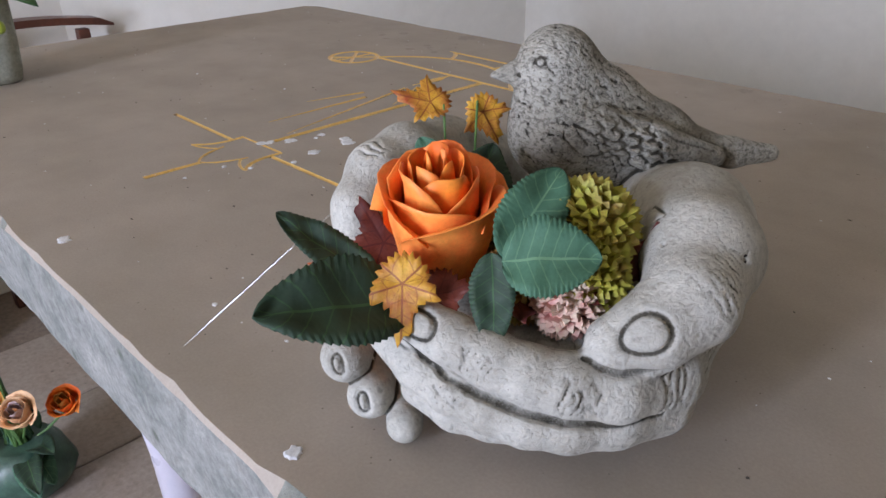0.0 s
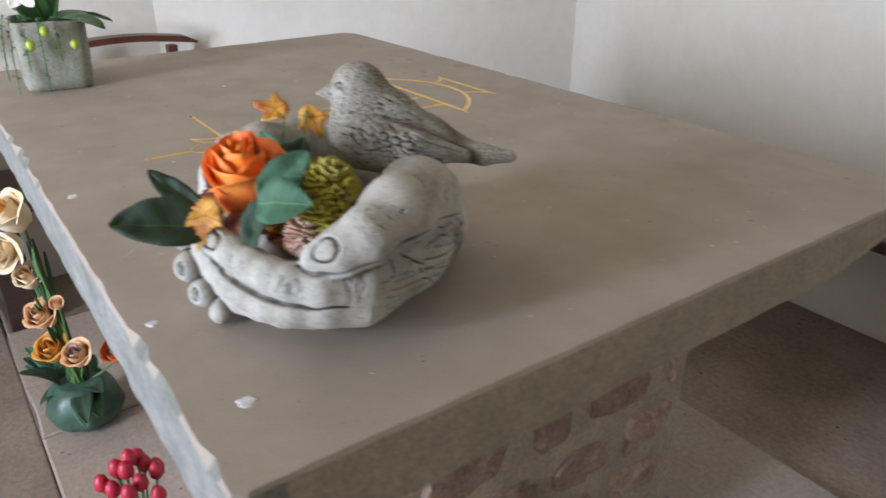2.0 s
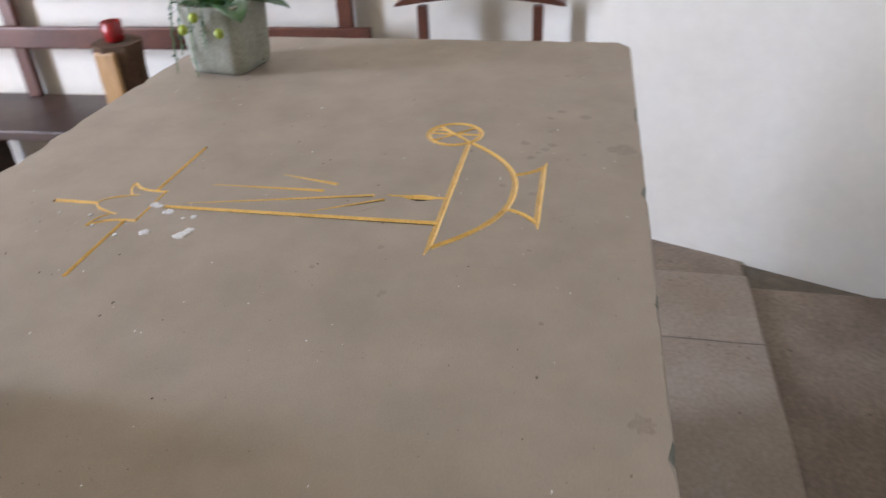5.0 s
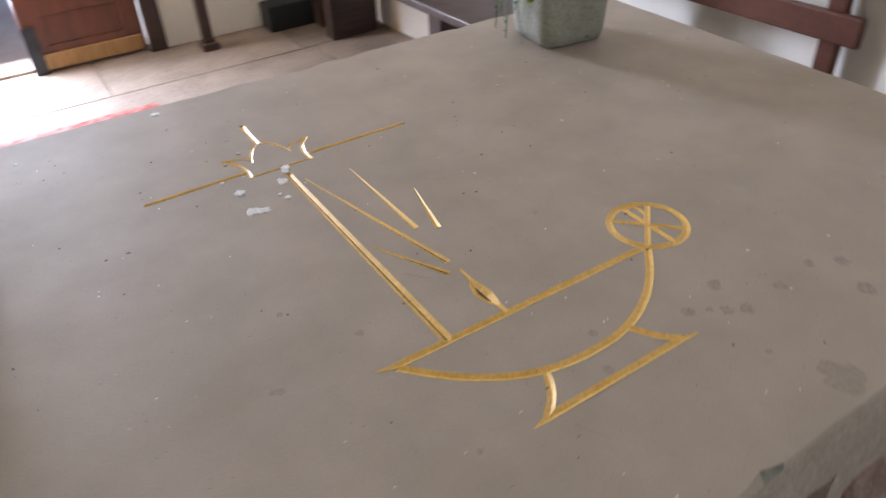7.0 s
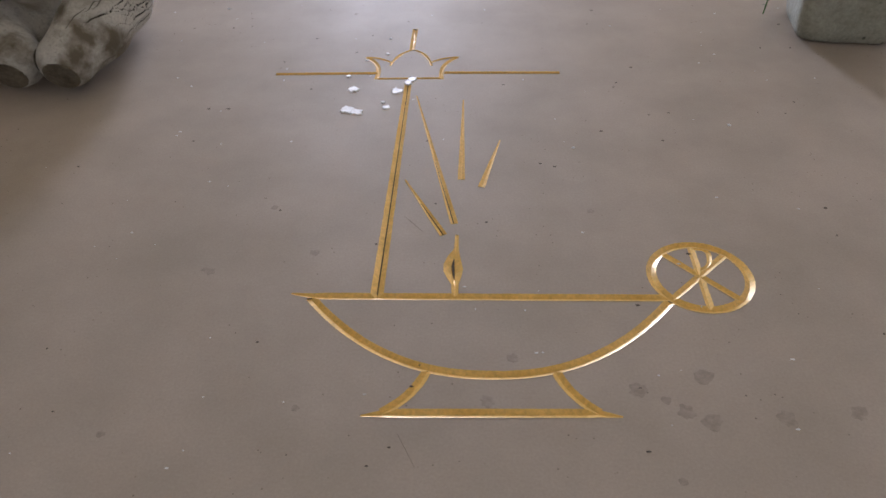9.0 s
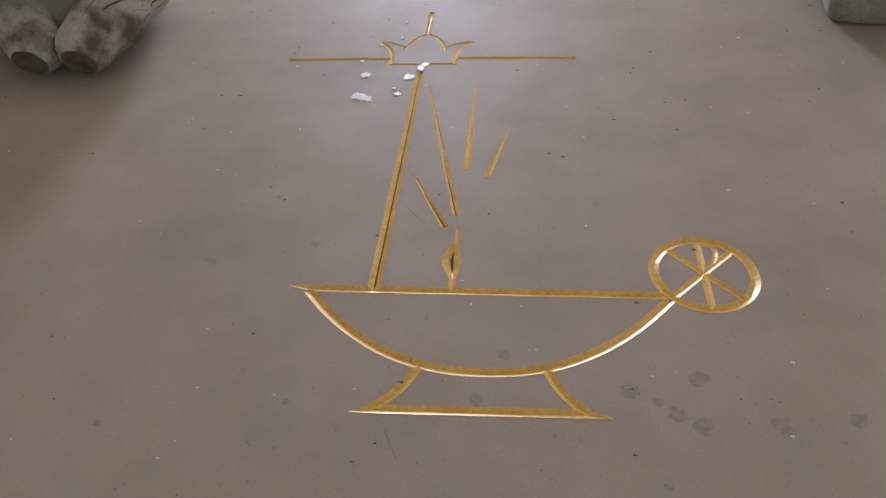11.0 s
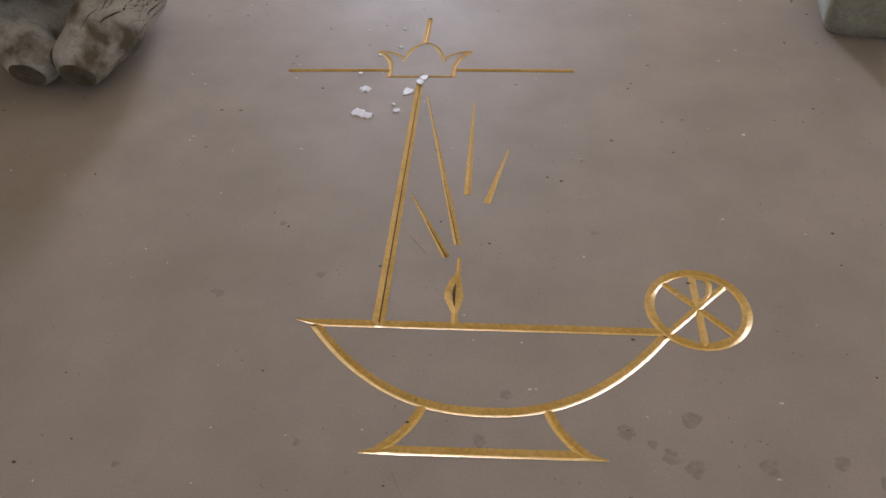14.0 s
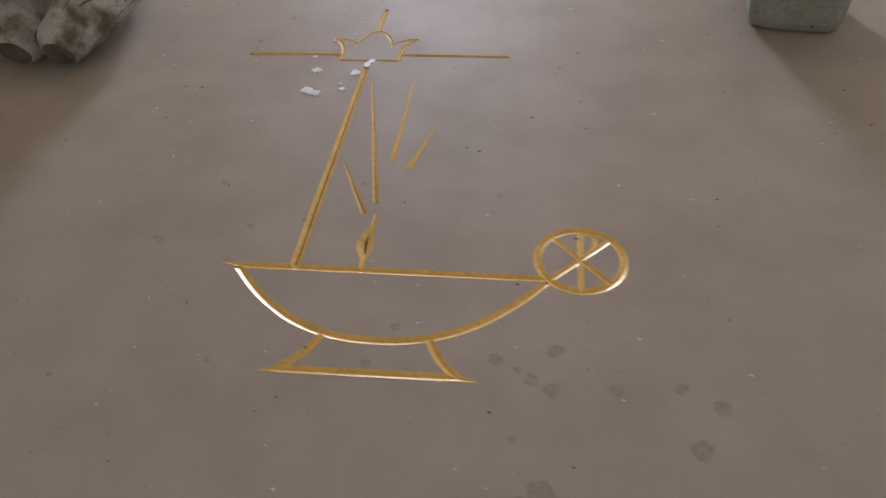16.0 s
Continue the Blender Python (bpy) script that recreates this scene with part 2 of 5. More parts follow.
PETAL_PALE = material("pale_orange_petal", (1.0, 0.37, 0.07), 0.6, second=(0.94, 0.16, 0.022), scale=34, fine=400, mix=0.3, bump=0.15, bump_dist=0.0006)
LEAF_DARK = veined(material("dark_green_cloth_leaf", (0.014, 0.036, 0.020), 0.7, second=(0.022, 0.052, 0.026), scale=40, fine=500, mix=0.4, bump=0.2, bump_dist=0.0005), (0.05, 0.14, 0.04), 0.55)
LEAF_GREEN = veined(material("grey_green_cloth_leaf", (0.055, 0.150, 0.088), 0.75, second=(0.040, 0.115, 0.065), scale=40, fine=500, mix=0.4, bump=0.2, bump_dist=0.0005), (0.16, 0.30, 0.16), 0.6)
MAPLE = veined(material("autumn_cloth_leaf", (0.62, 0.33, 0.025), 0.6, second=(0.36, 0.075, 0.018), scale=60, fine=300, mix=0.5, bump=0.2), (0.22, 0.04, 0.012), 0.8, 4.0)
MAPLE_RED = veined(material("dark_red_cloth_leaf", (0.10, 0.014, 0.012), 0.6, second=(0.20, 0.04, 0.02), scale=50, fine=300, mix=0.5), (0.08, 0.008, 0.008), 0.7, 4.0)
SPIKE = material("green_bud_spikes", (0.40, 0.40, 0.04), 0.6, second=(0.30, 0.19, 0.04), scale=90, fine=500, bump=0)
SPIKE_RED = material("rusty_bud_spikes", (0.42, 0.20, 0.05), 0.6, second=(0.30, 0.26, 0.05), scale=90, fine=500, bump=0)
SPIKE_PINK = material("cream_bud_spikes", (0.66, 0.56, 0.42), 0.6, second=(0.55, 0.25, 0.22), scale=70, fine=500, bump=0)
STEM = material("green_stem", (0.09, 0.20, 0.05), 0.6, scale=40, fine=200)
CREAM = material("cream_petal", (0.86, 0.78, 0.62), 0.6, second=(0.88, 0.62, 0.30), scale=14, fine=200, mix=0.3)
PEACH = material("peach_petal", (0.84, 0.55, 0.33), 0.6, second=(0.80, 0.43, 0.20), scale=30, fine=300, mix=0.3)
AMBER = material("amber_petal", (0.78, 0.42, 0.10), 0.6, second=(0.70, 0.28, 0.05), scale=30, fine=300, mix=0.3)
MAUVE = material("mauve_petal", (0.60, 0.44, 0.42), 0.6, scale=30, fine=300, mix=0.3)
WHITE_PETAL = material("white_petal", (0.86, 0.85, 0.80), 0.5, second=(0.80, 0.78, 0.70), scale=30, fine=300, mix=0.2)
BEAD = material("lime_green_bead", (0.42, 0.52, 0.06), 0.4, scale=40, fine=300)
TULIP = material("crimson_petal", (0.50, 0.02, 0.05), 0.45, second=(0.36, 0.012, 0.03), scale=40, fine=300, mix=0.3)
PORCELAIN = material("white_porcelain", (0.58, 0.555, 0.63), 0.3, second=(0.52, 0.495, 0.57), scale=10, fine=200, mix=0.1, bump=0)
GREEN_GLAZE = material("dark_green_glaze", (0.035, 0.075, 0.055), 0.4, second=(0.06, 0.13, 0.09), scale=30, fine=200, mix=0.5)


# ---- building helpers ----
def mesh_object(name, bm, mat, smooth=False):
    me = bpy.data.meshes.new(name)
    bm.to_mesh(me)
    bm.free()
    for m in (mat if isinstance(mat, (list, tuple)) else [mat]):
        me.materials.append(m)
    if smooth:
        me.shade_smooth()
    return new(name, me)


def part(name, bm, mat, parent, label="", smooth=False):
    ob = mesh_object(name, bm, mat, smooth)
    ob.parent = parent
    if label:
        tagged(ob, label)
    return ob


def empty(name, label, category, place=(0, 0, 0), group="", kind=""):
    ob = new(name)
    ob.location = place
    ob.empty_display_size = 0.05
    bpy.context.view_layer.update()
    return tagged(ob, label, category, group, kind)


def box(lo, hi, bevel=0.0, seg=2, bm=None, m=None):
    bm = bm or bmesh.new()
    vs = bmesh.ops.create_cube(bm, size=1)["verts"]
    for v in vs:
        v.co = Vector([(lo[i] + hi[i]) / 2 + v.co[i] * (hi[i] - lo[i]) for i in range(3)])
    if bevel:
        es = {e for v in vs for e in v.link_edges}
        r = bmesh.ops.bevel(bm, geom=list(es), offset=bevel, segments=seg, affect="EDGES", profile=0.5)
        vs = {v for f in r["faces"] for v in f.verts} | {v for v in vs if v.is_valid}
    if m is not None:
        bmesh.ops.transform(bm, matrix=m, verts=list(vs))
    return bm


def tube(points, radii, sides=8, bm=None, cap=True):
    bm = bm or bmesh.new()
    pts = [Vector(p) for p in points]
    if not isinstance(radii, (list, tuple)):
        radii = [radii] * len(pts)
    rings, up = [], Vector((0.3, 0.2, 1)).normalized()
    for i, p in enumerate(pts):
        d = (pts[min(i + 1, len(pts) - 1)] - pts[max(i - 1, 0)]).normalized()
        a = d.cross(up if abs(d.dot(up)) < 0.95 else Vector((1, 0, 0))).normalized()
        b = d.cross(a)
        rings.append([bm.verts.new(p + radii[i] * (a * math.cos(k * math.tau / sides) + b * math.sin(k * math.tau / sides))) for k in range(sides)])
    for r0, r1 in zip(rings, rings[1:]):
        for k in range(sides):
            bm.faces.new((r0[k], r0[(k + 1) % sides], r1[(k + 1) % sides], r1[k]))
    if cap:
        bm.faces.new(rings[0])
        bm.faces.new(rings[-1][::-1])
    bmesh.ops.recalc_face_normals(bm, faces=bm.faces)
    return bm


def lathe(profile, sides=32, place=(0, 0, 0), wobble=0.0, square=0.0):
    """profile: (radius, height) rows; square: 0 round to 1 nearly square."""
    bm = bmesh.new()
    rings = []
    for r, z in profile:
        ring = []
        for k in range(sides):
            a = k * math.tau / sides
            c, s = math.cos(a), math.sin(a)
            q = 1.0
            if square:
                n = 2 + 5 * square
                q = (abs(c) ** n + abs(s) ** n) ** (-1 / n)
            q *= 1 + wobble * noise.noise(Vector((c * 2, s * 2, z * 9)))
            ring.append(bm.verts.new((place[0] + r * q * c, place[1] + r * q * s, place[2] + z)))
        rings.append(ring)
    for r0, r1 in zip(rings, rings[1:]):
        for k in range(sides):
            bm.faces.new((r0[k], r0[(k + 1) % sides], r1[(k + 1) % sides], r1[k]))
    bm.faces.new(rings[0][::-1])
    bm.faces.new(rings[-1])
    return bm


def orient(place, forward, up=(0, 0, 1), size=1.0):
    """A matrix whose x axis runs along forward and whose z axis is near up."""
    f = Vector(forward).normalized()
    u = Vector(up)
    s = u.cross(f).normalized()
    u = f.cross(s)
    return Matrix.Translation(place) @ Matrix((f, s, u)).transposed().to_4x4() @ Matrix.Diagonal((size, size, size, 1))


def sheet(outline, n_u, m, thick=0.0006, curl=0.0, fold=0.0, ripple=0.0, seed=0):
    """A thin leaf from 0 to 1 along x: outline(u) is its half width; it has a folded midrib, a curl and waves."""
    bm = bmesh.new()
    cols = 7
    where = {}
    grids = []
    for side in (1, -1):
        rows = []
        for i in range(n_u + 1):
            u = i / n_u
            w = outline(u)
            row = []
            for j in range(cols):
                t = (j / (cols - 1)) * 2 - 1
                z = curl * (u - 0.3) ** 2 + fold * abs(t) * w + ripple * noise.noise(Vector((u * 4, t * 2, seed)))
                v_ = bm.verts.new(m @ Vector((u, t * w, z + side * thick)))
                where[v_] = (u, 0.5 + 0.5 * t)
                row.append(v_)
            rows.append(row)
        for a, b in zip(rows, rows[1:]):
            for j in range(cols - 1):
                q = (a[j], b[j], b[j + 1], a[j + 1])
                bm.faces.new(q if side < 0 else q[::-1])
        grids.append(rows)
    top, bot = grids
    rim_t = [r[0] for r in top] + top[-1][1:] + [r[-1] for r in top[::-1]][1:] + top[0][::-1][1:-1]
    rim_b = [r[0] for r in bot] + bot[-1][1:] + [r[-1] for r in bot[::-1]][1:] + bot[0][::-1][1:-1]
    for k in range(len(rim_t)):
        k2 = (k + 1) % len(rim_t)
        bm.faces.new((rim_t[k], rim_t[k2], rim_b[k2], rim_b[k]))
    lay = bm.loops.layers.uv.new("UVMap")
    for f in bm.faces:
        for lp in f.loops:
            lp[lay].uv = where[lp.vert]
    bmesh.ops.recalc_face_normals(bm, faces=bm.faces)
    return bm


def serrate(width, teeth, depth):
    return lambda u: max(0.004, width * (math.sin(math.pi * min(1, u ** 0.8)) ** 0.62) * (1 - depth * ((u * teeth) % 1.0)))


def maple_outline(bm, m, seed):
    """A five-lobed leaf, lightly cupped, as a thin solid."""
    rnd = random.Random(seed)
    lobes = [(-2.3, 0.45), (-1.25, 0.8), (0.0, 1.0), (1.25, 0.8), (2.3, 0.45)]
    pts = []
    for k in range(60):
        a = -math.pi + (k + 0.5) * math.tau / 60
        r = 0.52
        for la, ln in lobes:
            d = abs(a - la)
            r = max(r, ln * max(0.0, 1 - d / 0.75) ** 0.6)
        r *= 1 + 0.10 * ((k % 3) - 1) + rnd.uniform(-0.03, 0.03)
        pts.append((r * math.cos(a), r * math.sin(a) * 0.9))
    rings = []
    for side in (0.007, -0.007):
        rows = []
        for s_ in (0.33, 0.66, 1.0):
            rows.append([bm.verts.new(m @ Vector((x * s_ + 0.35, y * s_, side + 0.25 * (s_ * s_) * (x * x * 0.3 + y * y * 0.5) + 0.10 * noise.noise(Vector((x * s_ * 3, y * s_ * 3, seed)))))) for x, y in pts])
        c = bm.verts.new(m @ Vector((0.35, 0, side)))
        for k in range(60):
            k2 = (k + 1) % 60
            bm.faces.new((c, rows[0][k], rows[0][k2]))
            for a, b in zip(rows, rows[1:]):
                bm.faces.new((a[k], b[k], b[k2], a[k2]))
        rings.append(rows[-1])
    for k in range(60):
        k2 = (k + 1) % 60
        bm.faces.new((rings[0][k], rings[0][k2], rings[1][k2], rings[1][k]))
    bmesh.ops.recalc_face_normals(bm, faces=bm.faces)
    lay = bm.loops.layers.uv.new("UVMap")
    inv = m.inverted()
    for f in bm.faces:
        for lp in f.loops:
            q = inv @ lp.vert.co
            a = math.atan2(q.y, q.x - 0.35)
            near = min((-2.3, -1.25, 0.0, 1.25, 2.3), key=lambda c: abs(a - c))
            r_ = math.hypot(q.x - 0.35, q.y)
            lp[lay].uv = (r_, 0.5 + r_ * math.sin(a - near))
    return bm


# ---- room ----
def structure(name, bm, mat, label, smooth=False):
    return tagged(mesh_object(name, bm, mat, smooth), label, kind="structure")


def wall(name, a, b, height=2.9, thick=0.3, label="white plastered stone wall"):
    """A wall whose inner face runs from a to b, with the room on its left."""
    d = Vector((b[0] - a[0], b[1] - a[1], 0)).normalized()
    out = Vector((d.y, -d.x, 0)) * thick
    bm = bmesh.new()
    n = max(2, int((Vector(b) - Vector(a)).length / 0.25))
    lo, hi = [], []
    for i in range(n + 1):
        p = Vector((*a, -0.1)).lerp(Vector((*b, -0.1)), i / n)
        col = []
        for k in range(9):
            z = -0.1 + (height + 0.1) * k / 8
            w = 0.012 * noise.noise(Vector((p.x * 1.3, p.y * 1.3, z * 1.3))) if 0 < i < n else 0
            col.append(bm.verts.new((p.x + d.y * w, p.y - d.x * w, z)))
        lo.append(col)
        hi.append([bm.verts.new((p.x + out.x, p.y + out.y, z)) for z in (-0.1, height)])
    for i in range(n):
        for k in range(8):
            bm.faces.new((lo[i][k], lo[i + 1][k], lo[i + 1][k + 1], lo[i][k + 1]))
        bm.faces.new((hi[i][0], hi[i][1], hi[i + 1][1], hi[i + 1][0]))
        bm.faces.new((lo[i][8], lo[i + 1][8], hi[i + 1][1], hi[i][1]))
        bm.faces.new((lo[i][0], hi[i][0], hi[i + 1][0], lo[i + 1][0]))
    bm.faces.new([*lo[0], hi[0][1], hi[0][0]][::-1])
    bm.faces.new([*lo[n], hi[n][1], hi[n][0]])
    bmesh.ops.recalc_face_normals(bm, faces=bm.faces)
    return structure(name, bm, PLASTER, label)


FL, PLAT = 0.0, 0.03
S_Y, NW_X = -1.62, -2.6
N_Y = 3.92
C1, C2, NE = (1.14, S_Y), (1.76, 0.02), (1.62, N_Y)
wall("wall_south", (NW_X, S_Y), C1)
wall("wall_southeast", C1, C2, label="white plastered slanting wall")
wall("wall_east", C2, NE)
wall("wall_north_1", NE, (0.39, N_Y))
wall("wall_north_2", (-0.84, N_Y), (NW_X, N_Y))
wall("wall_west", (NW_X, N_Y), (NW_X, S_Y))
structure("wall_north_3", box((-0.84, N_Y + 0.002, 2.6), (0.39, N_Y + 0.3, 2.9)), PLASTER, "white plaster over the double door")
# the ceiling is never in view; its cream is picked for warm bounce light
structure("ceiling", box((NW_X - 0.3, S_Y - 0.3, 2.9), (2.1, 4.22, 3.0)), CEILING_BOUNCE, "unseen ceiling, coloured cream to bounce warm fill light")
structure("ground", box((-30, 4.23, -0.35), (30, 60, -0.06)), FLAG, "bright stone yard outside the door")
floor = structure("floor", box((NW_X - 0.2, S_Y - 0.2, -0.2), (2.0, 4.22, -0.012)), JOINT, "worn stone flag floor with dark joints")
platform = structure("platform", box((-1.02, -0.757, -0.011), (1.33, 0.80, 0.016), 0.004), JOINT, "low stone step round the altar")


# ---- altar ----
altar = empty("altar", "stone altar table with gold engraved lamp and star", "altar")
TOP, UNDER = 1.0, 0.890
X0, X1, Y0, Y1 = -0.858, 0.745, -0.285, 0.729


def slab_rim():
    """The slab's outline as it runs round, with worn corners and small chips."""
    pts = []

    def run(a, b, n):
        for i in range(n):
            pts.append(Vector(a).lerp(Vector(b), i / n))
    c = 0.035
    run((X0 + c - 0.008, Y0), (X1 - c, Y0 + 0.024), 70)
    run((X1 - c, Y0 + 0.024), (X1, Y0 + 0.05), 3)
    run((X1, Y0 + 0.05), (X1, Y1 - c), 50)
    run((X1, Y1 - c), (X1 - c, Y1), 3)
    run((X1 - c, Y1), (X0 + 0.01, Y1 + 0.008), 70)
    run((X0 + 0.01, Y1 + 0.008), (X0, Y1 - 0.012), 2)
    run((X0 + 0.006, Y1 - 0.012), (X0 - 0.008, Y0 + c), 50)
    run((X0 - 0.008, Y0 + c), (X0 + c - 0.008, Y0), 3)
    return pts


rim = slab_rim()
bm = bmesh.new()
cx, cy = (X0 + X1) / 2, (Y0 + Y1) / 2
rings = [[], [], [], []]
for i, p in enumerate(rim):
    inward = Vector((cx - p.x, cy - p.y))
    inward = Vector((math.copysign(1, inward.x) if min(abs(p.x - X0), abs(p.x - X1)) < 0.03 else 0, math.copysign(1, inward.y) if min(abs(p.y - Y0), abs(p.y - Y1)) < 0.05 else 0)).normalized()
    jit = noise.noise(Vector((p.x * 22, p.y * 22, 3)))
    chip = max(0.0, noise.noise(Vector((p.x * 21, p.y * 21, 8))) - 0.12) * (0.020 if p.y > Y1 - 0.05 or p.x < X0 + 0.03 else 0.010)
    top_in = 0.002 + 0.0015 * jit + chip
    for ring, (ins, z) in zip(rings, ((top_in, TOP), (-0.0005 + 0.001 * jit, TOP - 0.004 - chip * 1.2), (0.001 * jit, 0.96), (0.004 + 0.003 * jit, UNDER))):
        q = p + inward * ins
        near = max(0.0, 1 - (p - Vector((X0, Y0))).length / 0.22) if z == UNDER else 0.0
        q, z = q + inward * 0.02 * near, z + 0.045 * near * (1 + 0.3 * jit) + (0.033 * max(0.0, 1 - (p.x - X0) / 0.06) * (1 - near) if z == UNDER else 0)
        ring.append(bm.verts.new((q.x, q.y, z)))
n = len(rim)
for r0, r1, mi in ((rings[0], rings[1], 2), (rings[1], rings[2], 1), (rings[2], rings[3], 1)):
    for k in range(n):
        f = bm.faces.new((r0[k], r1[k], r1[(k + 1) % n], r0[(k + 1) % n]))
        worn = r0[k].co.z - r1[k].co.z > 0.0062
        # the face towards the door takes the darkened edge colour
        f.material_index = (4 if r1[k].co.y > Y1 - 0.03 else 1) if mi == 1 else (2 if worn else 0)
bm.faces.new(rings[0])
bm.faces.new(rings[3][::-1]).material_index = 1
bmesh.ops.recalc_face_normals(bm, faces=bm.faces)
slab = part("slab", bm, [STONE, STONE_SIDE, CHIP, GOLD, LIMED_SHADED], altar, "grey-brown polished stone slab with chipped edges")


def groove(bm, pts, widths, depth=0.26, closed=False):
    """A swept V-shaped cutter along a line on the slab."""
    P = [Vector((*p, 0)) for p in pts]
    n = len(P)
    if not isinstance(widths, (list, tuple)):
        widths = [widths] * n
    rows = []
    for i, p in enumerate(P):
        a = P[(i - 1) % n] if closed or i else p
        b = P[(i + 1) % n] if closed or i < n - 1 else p
        d = (b - a).normalized()
        s = Vector((-d.y, d.x, 0)) * widths[i] * 0.5
        dd = depth * widths[i]
        rag = 1 + 0.07 * noise.noise(p * 160)
        rows.append([bm.verts.new(p + s * k + Vector((0, 0, TOP + z))) for k, z in ((1.3 * rag, dd * 0.3), (rag, 0.0), (0.05, -dd), (-0.05, -dd), (-rag, 0.0), (-1.3 * rag, dd * 0.3))])
    fs = []
    for i in range(n if closed else n - 1):
        r0, r1 = rows[i], rows[(i + 1) % n]
        for k in range(6):
            fs.append(bm.faces.new((r0[k], r0[(k + 1) % 6], r1[(k + 1) % 6], r1[k])))
    if not closed:
        fs += [bm.faces.new(rows[0][::-1]), bm.faces.new(rows[-1])]
    bmesh.ops.recalc_face_normals(bm, faces=fs)


def arc(a, b, c, n=10):
    """A smooth line from a to c that is pulled towards b."""
    a, b, c = Vector(a), Vector(b), Vector(c)
    return [tuple((1 - t) ** 2 * a + 2 * t * (1 - t) * b + t * t * c) for t in (i / n for i in range(n + 1))]


cut = bmesh.new()


def many(a, b, n=24):
    """Even steps from a to b, so that the cut edge can run a little unevenly."""
    return [tuple(Vector(a).lerp(Vector(b), i / n)) for i in range(n + 1)]


groove(cut, [(-0.170, 0.004), (-0.150, 0.001), *many((-0.140, 0.001), (0.172, 0.003), 40)], [0.002, 0.007] + [0.0088] * 41)
hull = [(0.010 + 0.163 * u, 0.001 - 0.0895 * (1 - abs(u) ** 2.3)) for u in (-0.99 + 1.98 * i / 30 for i in range(31))]
groove(cut, hull, 0.0092)
groove(cut, arc((-0.041, -0.084), (-0.049, -0.110), (-0.074, -0.127)), 0.0084)
groove(cut, arc((0.063, -0.081), (0.071, -0.108), (0.094, -0.124)), 0.0084)
groove(cut, [(-0.090, -0.1305), (-0.072, -0.128), *many((-0.065, -0.1275), (0.085, -0.1245), 20), (0.092, -0.1245), (0.111, -0.1275)], [0.0015, 0.0075] + [0.0085] * 21 + [0.0075, 0.0015])
WHEEL, WR = (0.205, 0.0325), 0.0440
groove(cut, [(WHEEL[0] + WR * math.cos(a), WHEEL[1] + WR * math.sin(a)) for a in (math.tau * i / 44 for i in range(44))], 0.0092, closed=True)
for a, w in ((45, 0.0070), (133, 0.0070), (90, 0.0070)):
    c, s_ = math.cos(radians(a)) * WR, math.sin(radians(a)) * WR
    groove(cut, many((WHEEL[0] - c, WHEEL[1] - s_), (WHEEL[0] + c, WHEEL[1] + s_), 12), w, 0.25)
groove(cut, arc((0.207, 0.0715), (0.2235, 0.072), (0.2190, 0.056), 6) + arc((0.2190, 0.056), (0.2175, 0.043), (0.207, 0.041), 6)[1:], 0.0052, 0.25)
groove(cut, many((-0.0925, 0.412), (-0.0915, 0.001), 60), [0.0088 + 0.0032 * i / 60 for i in range(61)])
for a, b in (((-0.079, 0.373), (-0.0235, 0.108)), ((-0.0185, 0.362), (-0.018, 0.186)), ((0.026, 0.266), (0.004, 0.172)), ((-0.0795, 0.185), (-0.034, 0.090))):
    groove(cut, many(a, b, 14), [0.0016 + 0.0064 * i / 14 for i in range(15)])
groove(cut, [(-0.0205, 0.090), (-0.0205, 0.076), (-0.0208, 0.067), (-0.0225, 0.057), (-0.0235, 0.046), (-0.0228, 0.037), (-0.0215, 0.026), (-0.0208, 0.018), (-0.0203, 0.0)],
       [0.0034, 0.0042, 0.0055, 0.0120, 0.0178, 0.0180, 0.0120, 0.0065, 0.0058], 0.27)
groove(cut, many((-0.276, 0.4345), (-0.137, 0.4365)), 0.0062, 0.42)
groove(cut, many((-0.046, 0.4375), (0.110, 0.4365)), 0.0062, 0.42)
groove(cut, [(-0.135, 0.4205), (-0.047, 0.4215)], 0.0040, 0.36)
groove(cut, [(-0.0940, 0.578), (-0.0945, 0.507)], [0.0088, 0.0075])
mx = -0.0925
for k in (-1, 1):
    groove(cut, arc((mx + k * 0.002, 0.507), (mx + k * 0.021, 0.497), (mx + k * 0.0285, 0.458)), [0.0036] * 4 + [0.0050] * 4 + [0.0034] * 3)
    groove(cut, arc((mx + k * 0.0285, 0.468), (mx + k * 0.044, 0.484), (mx + k * 0.066, 0.484)), [0.0038] * 10 + [0.0015])
    groove(cut, arc((mx + k * 0.066, 0.484), (mx + k * 0.038, 0.466), (mx + k * 0.044, 0.419)), [0.0015] + [0.0062] * 10)
rnd = random.Random(4)
cutter = mesh_object("cutter", cut, GOLD)
mod = slab.modifiers.new("engrave", "BOOLEAN")
mod.operation, mod.solver, mod.object, mod.use_self, mod.material_mode = "DIFFERENCE", "EXACT", cutter, True, "TRANSFER"
bpy.context.view_layer.update()
deps = bpy.context.evaluated_depsgraph_get()
done = bpy.data.meshes.new_from_object(slab.evaluated_get(deps))
slab.modifiers.clear()
slab.data = done
bpy.data.objects.remove(cutter)
# each engraved figure becomes a piece of its own
bm = bmesh.new()
bm.from_mesh(done)
gold_slot = [i for i, m in enumerate(done.materials) if m and m.name.startswith("gold_paint")]
gold = {f for f in bm.faces if f.material_index in gold_slot}
seen, figures = set(), []
for f in gold:
    if f in seen:
        continue
    stack, isle = [f], []
    seen.add(f)
    while stack:
        q = stack.pop()
        isle.append(q)
        for v in q.verts:
            for g in v.link_faces:
                if g in gold and g not in seen:
                    seen.add(g)
                    stack.append(g)
    figures.append(isle)
